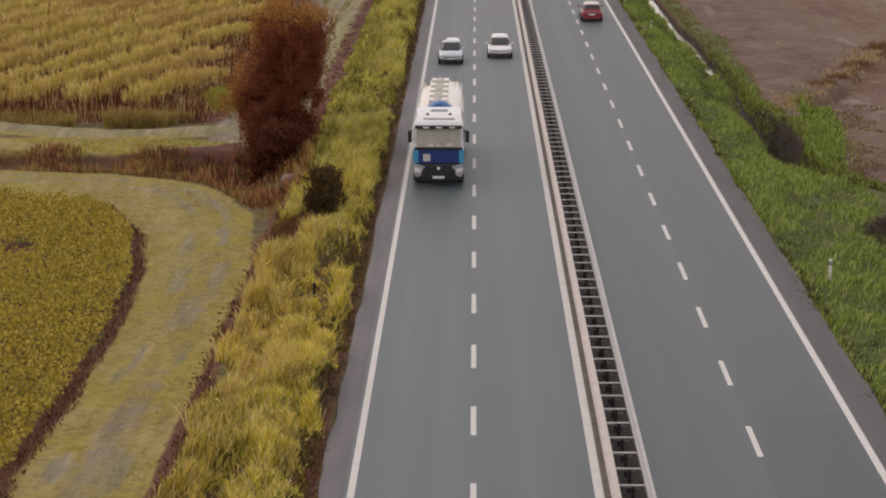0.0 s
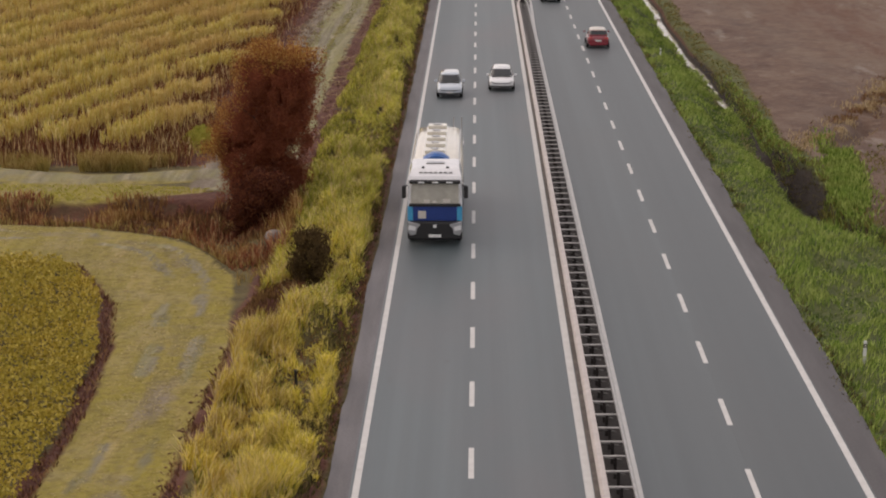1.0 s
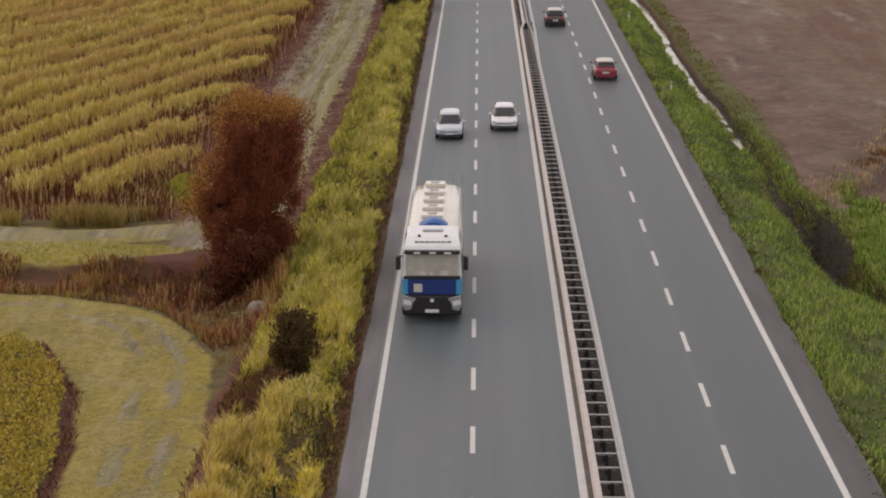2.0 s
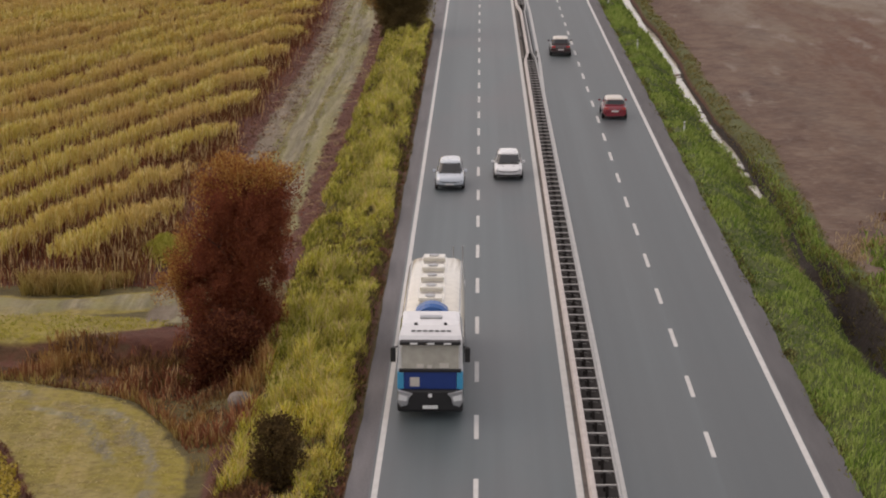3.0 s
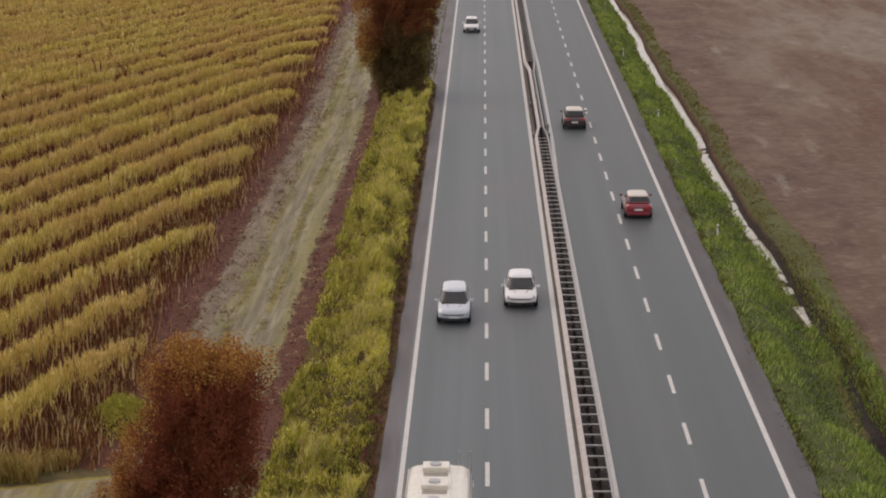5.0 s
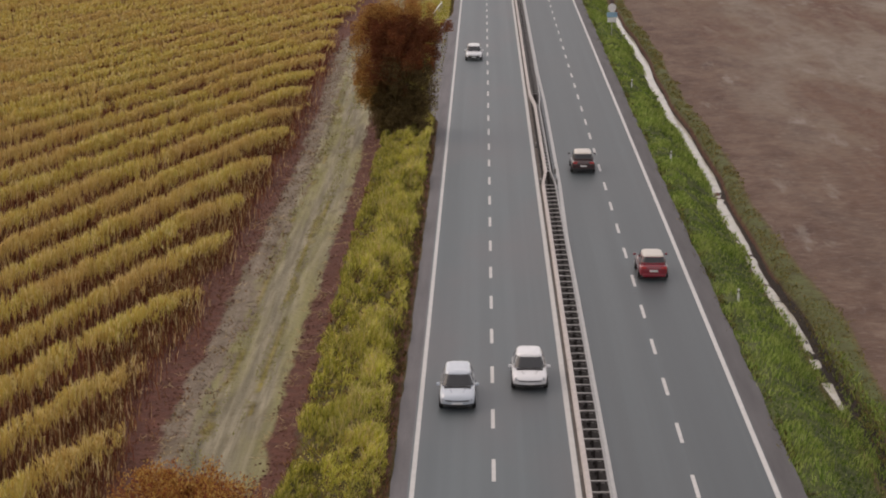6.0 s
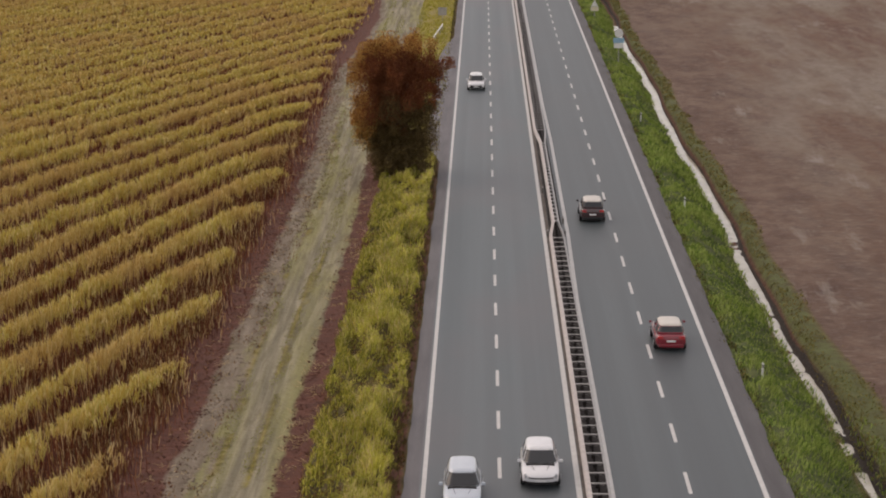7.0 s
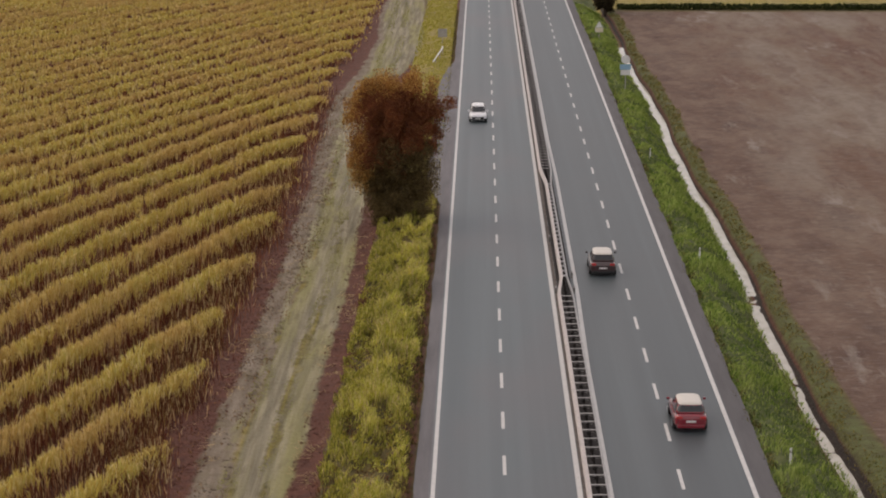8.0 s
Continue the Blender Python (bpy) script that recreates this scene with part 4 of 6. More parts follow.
# Patches of darker, shorter grass paint shade into the verge.
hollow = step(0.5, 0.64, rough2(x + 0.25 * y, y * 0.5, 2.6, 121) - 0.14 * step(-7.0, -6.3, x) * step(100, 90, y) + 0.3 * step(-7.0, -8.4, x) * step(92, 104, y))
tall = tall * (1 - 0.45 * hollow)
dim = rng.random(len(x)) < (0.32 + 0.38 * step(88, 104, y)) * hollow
stuff("shaded_weeds", [tuft_blades(x[dim], y[dim], tall[dim] * 1.1, np.full(dim.sum(), 0.045), 0.7, 0.0, 0.5)], "weed_shade", "green verge grasses with the shade of hollows in their darker colour", "grass")
x, y, lump, tall, grow = x[~dim], y[~dim], lump[~dim], tall[~dim], grow[~dim]
green = rng.random(len(x)) < step(76, 106, y + 30 * (rough2(x, y, 9.0, 44) - 0.5)) * 0.9
faded = ~green & (rng.random(len(x)) < 0.85 * step(-6.3, -7.3, x + 1.6 * (rough2(x, y, 1.8, 141) - 0.5)) * step(104, 94, y))
stuff("faded_weeds", [tuft_blades(x[faded], y[faded], tall[faded] * 1.05, np.full(faded.sum(), 0.036), 0.9, 0.0, 0.6)], "weed_tan", "tan and brown half-dead weeds on the field side of the verge", "weeds")
pick = ~green & ~faded
wx, wy, wt = x[pick], y[pick], tall[pick]
half = np.arange(len(wx)) % 5 < 4
wl, wh = ~half, wt * (0.45 + 0.6 * rng.random(len(wx)))
tops = np.stack([wx, wy, height(wx, wy) + wh], 1)[wl]
n = len(tops)
stuff("roadside_weeds", [tuft_blades(wx[half], wy[half], wt[half] * 1.12, 0.034 * grow[pick][half], 0.8, 0.0, 0.4), leaves(tops, rng.uniform(0.08, 0.2, n), rng.normal(0, 0.7, (n, 3)) + [0, 0, 0.8], rng.uniform(0, 6, n), 0.28)], "weed", "tall yellow weeds and grasses on the rough road verge", "weeds")
gx, gy, gt = x[green], y[green], tall[green]
n = len(gx)
half = n // 2
at = np.stack([gx, gy, height(gx, gy) + gt * np.sqrt(rng.random(n)) * 0.9], 1)
stuff("green_weeds", [leaves(at[half:], rng.uniform(0.08, 0.22, n - half), rng.normal(0, 0.8, (n - half, 3)) + [0, 0, 0.9], rng.uniform(0, 6, n - half), 0.34), tuft_blades(gx[:half], gy[:half], gt[:half] * 1.15, 0.036 * grow[green][:half], 0.8, 0.0, 0.6)], "weed_green", "leafy green weeds on the rough road verge", "weeds")
pick = (rng.random(len(x)) < 0.15) & (lump > 0.45)
stuff("grass_plumes", [tuft_blades(x[pick], y[pick], tall[pick] * 1.25 + 0.1, np.full(pick.sum(), 0.03), 0.7)], "plume", "tan seed plumes of grasses above the weeds", "grass")
x, y = scatter(90000, -9.4, -5.0, 52, 116)
lump = mound(x, y)
k = (lump > 0.42) & (rng.random(len(x)) < step(112, 84, y)) & (x > -8.8 + 1.3 * (rough2(x, y, 2.2, 17) - 0.5)) & (x < -5.4 + 0.9 * (rough2(x, y, 1.8, 82) - 0.3)) & (np.hypot((x + 8.6) / 1.4, (y - 90.6) / 2.2) > 0.85) & (np.hypot((x + 7.1) / 1.25, (y - 91.6) / 2.6) > 0.95)
k &= rng.random(len(x)) > 0.8 * step(-6.4, -7.4, x + 1.6 * (rough2(x, y, 1.8, 141) - 0.5))
k &= rough2(x + 0.25 * y, y * 0.5, 2.6, 121) < 0.56 + 0.14 * step(-7.0, -6.3, x)
x, y, lump = x[k], y[k], lump[k]
stuff("tall_verge_grass", [tuft_blades(x, y, (0.2 + 0.75 * step(0.35, 0.64, lump)) * rng.uniform(0.6, 1.2, len(x)), np.full(len(x), 0.024), 0.8, 0.0, 0.4)], "weed", "long combed yellow grass on the tussocks of the road verge", "grass")
n = 1500
ang, rad = rng.uniform(0, 6.28, n), np.sqrt(rng.random(n))
x, y = -8.4 + 1.4 * rad * np.cos(ang), 90.8 + 2.3 * rad * np.sin(ang)
stuff("dead_hollow_stalks", [tuft_blades(x, y, rng.uniform(0.08, 0.45, n), np.full(n, 0.045), 1.0)], "reed_dark", "dark brown dead stalks in a hollow of the verge", "stalks")
x, y = scatter(16000, 13.0, 13.75, 55, 380)
k = rough2(x, y, 1.2, 48) > 0.46 + 0.2 * step(13.4, 13.0, x)
x, y = x[k], y[k]
stuff("verge_fringe", [tuft_blades(x, y, rng.uniform(0.08, 0.3, len(x)), np.full(len(x), 0.06), 1.2)], "fringe", "dark olive grass clumps fringing the asphalt", "grass")
x, y = scatter(46000, -5.75, -4.42, 50, 380)
k = (rough2(x, y, 1.4, 47) > 0.3 + 0.5 * step(-4.8, -4.4, x)) & ((y < 229) | (x > -5.0))
x, y = x[k], y[k]
# Dark grass colour paints the shaded road side of the weeds.
stuff("shoulder_fringe", [tuft_blades(x, y, rng.uniform(0.08, 0.42, len(x)) * (0.5 + 0.5 * step(-4.6, -5.2, x)), np.full(len(x), 0.045), 0.8, 0.0, 0.5)], "fringe", "short olive grass fringing the asphalt, dark as the shaded side of the weeds", "grass")
x, y = scatter(60000, -8.6, -4.9, 52, 229)
k = (mound(x, y) > 0.5) & (rough2(x, y, 4.0, 23) > 0.6) & (rng.random(len(x)) < 0.07) & (np.hypot((x + 7.3) / 1.4, (y - 92.6) / 3.0) > 0.9)
x, y = x[k], y[k]
n = len(x)
at = np.stack([x, y, height(x, y) + (0.14 + 0.76 * step(0.38, 0.62, mound(x, y))) * rng.uniform(0.75, 1.0, n)], 1)
stuff("yellow_blossom", [leaves(at, rng.uniform(0.06, 0.12, n), rng.normal(0, 1, (n, 3)) + [0, 0, 0.8], rng.uniform(0, 6, n))], "bloom", "bright yellow blossom heads among the roadside weeds", "flowers")

# soybean field
x, y = scatter(150000, -34, -13.5, 52, 106)
k = (soy_inner(x, y) > 0.05 + 0.8 * rough2(x, y, 1.3, 4)) & (x > -15 - 0.24 * (y - 45))
k &= rough2(x, y, 1.6, 6) > 0.2
k &= np.hypot((x + 20.6) / 1.3, (y - 89.5) / 2.0) + 0.9 * (rough2(x, y, 0.9, 55) - 0.5) > 0.7
x, y = x[k], y[k]
n = len(x)
hgt = 0.28 + 0.5 * rough2(x, y, 1.4, 7)
at = np.stack([x, y, height(x, y) + hgt * np.sqrt(rng.random(n))], 1)
stuff("soybean_crop", [leaves(at, rng.uniform(0.09, 0.19, n), rng.normal(0, 1, (n, 3)) + [0, 0, 0.35], rng.uniform(0, 6, n), 0.75)], "soy", "dense low yellowing soybean crop", "crop")

# reeds in the side ditch and scrub under the tree
x, y = scatter(46000, -34, -8.6, 99, 119)
k = (mown_inner(x, y) < -0.25) & (y < 115.0 + 0.9 * noise2(x, y, 2.0, 5)) & (rough2(x, y, 2.0, 14) > 0.3)
k &= np.hypot((x + 14.6) / 1.5, (y - 116.0) / 1.6) > 0.8
x, y = x[k], y[k]
tall = np.minimum(rng.uniform(0.2, 1.2, len(x)) * (0.1 + 1.3 * step(0.3, 0.75, rough2(x, y, 2.4, 15))), 0.7 + 0.2 * np.maximum(0, 114.8 - y) * rng.uniform(0.7, 1.2, len(x)))
tall = tall * 0.85
dead = rng.random(len(x)) < step(0.4, 0.6, rough2(x, y, 1.6, 134))
stuff("ditch_reeds", [tuft_blades(x[~dead], y[~dead], tall[~dead], np.full((~dead).sum(), 0.055), 0.5)], "reed", "rust-brown dry reeds and weeds in the side ditch", "reeds")
stuff("dead_reeds", [tuft_blades(x[dead], y[dead], tall[dead] * 0.8, np.full(dead.sum(), 0.055), 0.7)], "reed_dark", "dark dead reeds in the hollows of the side ditch", "reeds")
x, y = scatter(26000, -34, -9.4, 96, 114)
inner = mown_inner(x, y)
k = (inner < -0.1) & (inner > -0.5 - 1.9 * rough2(x, y, 2.2, 142)) & (rough2(x, y, 1.5, 143) > 0.45) & (x < -9.2)
x, y = x[k], y[k]
stuff("ditch_edge_grass", [tuft_blades(x, y, rng.uniform(0.15, 0.6, len(x)) * (0.3 + 1.2 * rough2(x, y, 1.5, 143)), np.full(len(x), 0.045), 0.8, 0.0, 0.4)], "field_grass", "tan and olive grass clumps along the edge of the side ditch", "grass")
x, y = scatter(5000, -34, -13.5, 115.2, 119.6)
k = (2.2 - np.abs(y - 117.3 - 0.12 * np.maximum(0, x + 21)) - 0.3 * np.maximum(0, x + 20) > 0) & (rough2(x, y, 1.5, 83) > 0.35)
x, y = x[k], y[k]
stuff("lane_edge_grass", [tuft_blades(x, y, rng.uniform(0.05, 0.16, len(x)), np.full(len(x), 0.06), 0.7)], "soft_tuft", "short yellow-green grass beside the farm lane", "grass")

x, y = scatter(16000, -9.8, -4.9, 230, 400)
k = rough2(x, y, 2.0, 85) > 0.35
x, y = x[k], y[k]
stuff("far_verge_grass", [tuft_blades(x, y, rng.uniform(0.08, 0.3, len(x)), np.full(len(x), 0.1), 0.9)], "soft_tuft", "yellow-green grass on the far road verge", "grass")

# dead stalks along the bare margins of the lanes
x, y = scatter(150000, -34, -8.6, 50, 300)
nib = rough2(x, y, 1.5, 95)
k = (y > 126) & (np.abs(x + 9.5) < 0.1 + 0.75 * nib) & (rng.random(len(x)) < 0.5)
k |= (y > 126) & (x > -15.9) & (x < -13.8) & (rough2(x, y * 0.5, 0.9, 102) > 0.54) & (rng.random(len(x)) < 0.8)
k |= (y > 126) & (x < -14.9 - 1.6 * nib) & (x > -18.5) & (rng.random(len(x)) < 0.45)
x, y = x[k], y[k]
stuff("margin_litter", [tuft_blades(x, y, rng.uniform(0.03, 0.2, len(x)), np.full(len(x), 0.05), 1.6)], "reed_dark", "dead stalks and litter on the bare lane margins", "litter")

# Dense dark litter stands in for shade under the overhanging crop edge.
x, y = scatter(30000, -19.5, -8.4, 50, 103)
nib = rough2(x, y, 1.5, 95)
k = (np.abs(soy_inner(x, y) - 0.15) < 0.05 + 0.5 * nib) | ((y < 100) & (np.abs(x + 9.4 - 0.2 * np.sin(y / 7.0)) < 0.1 + 0.4 * nib))
x, y = x[k], y[k]
stuff("field_margin_litter", [tuft_blades(x, y, rng.uniform(0.05, 0.34, len(x)), np.full(len(x), 0.05), 1.0)], "overhang_dark", "dark stalks with crop overhang shade in their colour along the soybean margin", "litter")

x, y = scatter(26000, -32, -9.8, 50, 109)
k = (mown_inner(x, y) > 0.3) & (soy_inner(x, y) < -0.6) & (rough2(x, y * 0.6, 1.1, 101) > 0.54)
x, y = x[k], y[k]
stuff("cut_straw", [tuft_blades(x, y, rng.uniform(0.04, 0.07, len(x)), np.full(len(x), 0.03), 7.0)], "straw", "pale wisps of cut grass lying on the mown lane", "straw")

# loose clods along the bare margins
def clods(x, y, size):
    """Lopsided eight-sided lumps of earth."""
    n = len(x)
    c = np.stack([x, y, height(x, y) + size * 0.15], 1)
    corners = np.array([(1, 0, 0), (0, 1, 0), (-1, 0, 0), (0, -1, 0), (0, 0, 0.7), (0, 0, -0.7)], float)
    v = c[:, None, :] + corners[None] * size[:, None, None] * rng.uniform(0.5, 1.3, (n, 6, 1))
    tri = np.array([(0, 1, 4), (1, 2, 4), (2, 3, 4), (3, 0, 4), (1, 0, 5), (2, 1, 5), (3, 2, 5), (0, 3, 5)]).ravel()
    return v.reshape(-1, 3), ((np.arange(n) * 6)[:, None] + tri[None]).ravel(), np.full(n * 8, 3)


x, y = scatter(9000, -20, -13.6, 127, 300)
lx = lane_x(x, y)
k = (lx > -15.9) & (lx < -14.0) & (rough2(x, y * 0.5, 1.0, 105) > 0.5)
stuff("pale_clods", [clods(x[k], y[k], rng.uniform(0.03, 0.12, k.sum()))], "clod_pale", "dry pale clods along the rutted edge of the farm track", "clods")
x, y = scatter(30000, -20, -8.8, 50, 300)
lx = lane_x(x, y)
k = (y > 126) & (((lx > -10.9) & (lx < -9.2)) | ((lx < -15.4) & (x > corn_edge_x(y) - 0.8)))
k |= (y < 100) & (np.abs(x + 9.5 - 0.2 * np.sin(y / 7.0)) < 0.5)
k &= rough2(x, y * 0.6, 1.0, 106) > 0.48
stuff("soil_clods", [clods(x[k], y[k], rng.uniform(0.03, 0.1, k.sum()))], "clod", "reddish brown clods on the bare field margins", "clods")

x, y = scatter(16000, -18.5, -14.6, 126, 260)
k = (rough2(x, y, 1.3, 127) > 0.68) & (x > corn_edge_x(y) - 0.6)
u, v = scatter(9000, -11.0, -9.2, 126, 226)
w = rough2(u, v, 0.9, 128) > 0.62
x, y, k = np.concatenate([x, u]), np.concatenate([y, v]), np.concatenate([k, w])
stuff("fallen_stalks", [tuft_blades(x[k], y[k], rng.uniform(0.06, 0.16, k.sum()), np.full(k.sum(), 0.045), 5.0)], "straw", "pale broken stalks lying on the bare field margin", "stalks")

# short grass of the mown lanes
x, y = scatter(90000, -32, -9.4, 50, 110)
k = (mown_inner(x, y) > 0.1) & (soy_inner(x, y) < -0.4) & (rough2(x, y, 1.8, 16) > 0.42)
x, y = x[k], y[k]
stuff("mown_grass", [tuft_blades(x, y, rng.uniform(0.03, 0.08, len(x)), np.full(len(x), 0.05), 3.5)], "mown_tuft", "short mown grass on the field lane", "grass")
x, y = scatter(60000, -15.0, -11.0, 127, 400)
lx = lane_x(x, y)
k = (np.minimum(np.abs(lx + 12.15 + 0.15 * np.sin(y / 9)), np.abs(lx + 13.9 + 0.2 * np.sin(y / 13))) < 0.2 + 0.5 * rough2(x, y, 1.5, 53)) & (rough2(x * 2, y * 0.4, 3.0, 54) > 0.45)
x, y = x[k], y[k]
stuff("lane_grass", [tuft_blades(x, y, rng.uniform(0.04, 0.12, len(x)), np.full(len(x), 0.05), 2.4)], "lane_tuft", "grass strip between the wheel ruts of the farm track", "grass")

# right verge and far ditch bank
x, y = scatter(170000, 13.1, 19.5, 55, 392)
d = x - ditch_x(y)
k = (d < -0.12 + 0.3 * step(165, 145, y) * step(134, 137, y) - 0.45 * step(136, 132, y) - 0.25 * step(190, 200, y)) & (x > EDGE_RIGHT - 0.05 + 0.35 * (rough2(x, y, 1.3, 19) - 0.5)) & (rough2(x, y, 1.2, 18) > 0.25) & (rng.random(len(x)) < 1 - 0.4 * step(180, 300, y))
x, y = x[k], y[k]
grow = 1 + 0.6 * step(150, 280, y)
tuss = step(0.3, 0.7, rough2(x, y * 0.7, 2.0, 130))
low = rng.random(len(x)) < 0.65 * (1 - tuss)
stuff("short_verge_grass", [tuft_blades(x[low], y[low], rng.uniform(0.06, 0.2, low.sum()), 0.045 * grow[low], 1.0)], "verge_dark", "short dark green grass in the hollows of the verge", "grass")
x, y, grow, tuss = x[~low], y[~low], grow[~low], tuss[~low]
stuff("verge_grass", [tuft_blades(x, y, rng.uniform(0.1, 0.4, len(x)) * (0.45 + 0.85 * tuss), 0.045 * grow, 1.0, 0.0, 0.6)], "verge", "lush green grass on the sloping road verge", "grass")
x, y = scatter(200000, 16, 27, 55, 392)
d = x - ditch_x(y)
k = (pit(x, y) > 0.95) & (d > 0.15 + 0.3 * step(165, 190, y) + 0.5 * rough2(x, y, 1.5, 25)) & (d < np.interp(y, *BANK_OUT) + 0.1 + 1.6 * (rough2(x, y, 3.0, 22) - 0.5)) & (rng.random(len(x)) < 1.05 - 0.25 * d) & (rough2(x, y, 1.8, 24) > 0.38)
x, y = x[k], y[k]
grow = 1 + 0.6 * step(150, 280, y)
stuff("bank_grass", [tuft_blades(x, y, rng.uniform(0.04, 0.2, len(x)) * (0.6 + 0.8 * rough2(x, y, 1.5, 20)) * (1 + 0.8 * step(140, 124, y)) * (1 + 1.2 * step(1.3, 0.5, x - ditch_x(y)) * step(175, 150, y)), 0.06 * grow, 1.3)], "bank", "olive grass on the far bank of the ditch", "grass")
x, y = scatter(26000, 17.5, 22, 104, 168)
d = x - ditch_x(y)
k = (pit(x, y) > 1.0) & (d > 0.35) & (d < 0.9 + 0.9 * rough2(x, y, 2.0, 97)) & (rng.random(len(x)) < step(170, 135, y))
x, y = x[k], y[k]
stuff("ditch_lip_grass", [tuft_blades(x, y, rng.uniform(0.1, 0.4, len(x)), np.full(len(x), 0.055), 0.9)], "verge", "bright green grass on the lip of the ditch", "grass")
x, y = scatter(9000, 17.4, 21.5, 112, 133)
k = (pit(x, y) < 1.15) & (pit(x, y) > 0.35) & (x > ditch_x(y) + 0.1)
x, y = x[k], y[k]
stuff("pit_weeds", [tuft_blades(x, y, rng.uniform(0.04, 0.2, len(x)), np.full(len(x), 0.05), 0.9)], "fringe", "dark dead weeds inside the ditch hole", "weeds")
x, y = scatter(9000, 19.0, 29, 104, 134)
k = (pit(x, y) > 1.0) & (x > ditch_x(y) + 1.2) & (rough2(x, y, 2.6, 124) > 0.42 + 0.02 * (x - 20)) & (rough2(x, y, 0.8, 125) > 0.4)
x, y = x[k], y[k]
stuff("field_corner_grass", [tuft_blades(x, y, rng.uniform(0.05, 0.25, len(x)), np.full(len(x), 0.06), 1.2)], "bank", "patchy olive grass on the corner of the ploughed field", "grass")
# dry strip between two ploughed fields
u = rng.uniform(0, 1, 5200) ** 0.9
x = 19.8 + 13.5 * u + rng.normal(0, 0.8, len(u))
y = 132.5 + 33.0 * u ** 1.15 + rng.normal(0, 1.0, len(u))
k = rough2(x, y, 2.2, 98) > 0.44
x, y = x[k], y[k]
dark = rough2(x, y, 3.0, 99) > 0.52
stuff("field_divide_straw", [tuft_blades(x[~dark], y[~dark], rng.uniform(0.08, 0.42, (~dark).sum()), np.full((~dark).sum(), 0.05), 0.9)], "straw", "straw-coloured dry grass between two ploughed fields", "grass")
stuff("field_divide_scrub", [tuft_blades(x[dark], y[dark], rng.uniform(0.08, 0.42, dark.sum()), np.full(dark.sum(), 0.05), 0.9)], "reed_dark", "brown dead scrub between two ploughed fields", "scrub")
u = rng.uniform(0, 1, 7000)
x, y = ditch_x(122 + 0 * u) + 1.1 + 2.6 * u ** 0.8 + rng.normal(0, 0.45, len(u)), 114 + 18 * u + rng.normal(0, 2.6, len(u))
k = (rough2(x, y, 1.3, 52) > 0.4) & (pit(x, y) > 1.0)
x, y = x[k], y[k]
stuff("ditch_mouth_grass", [tuft_blades(x, y, rng.uniform(0.15, 0.6, len(x)), np.full(len(x), 0.08), 0.6)], "verge", "bright green grass at the mouth of a side ditch", "grass")
n = 5000
ang, rad = rng.uniform(0, 6.28, n), np.sqrt(rng.random(n))
x, y = 18.6 + 1.0 * rad * np.cos(ang), 90.4 + 1.6 * rad * np.sin(ang)
stuff("brush_pile", [tuft_blades(x, y, rng.uniform(0.3, 1.2, n) * (1.15 - rad), np.full(n, 0.045), 0.9)], "dead_grey", "heap of dead grey-brown brushwood on the verge", "brush pile")


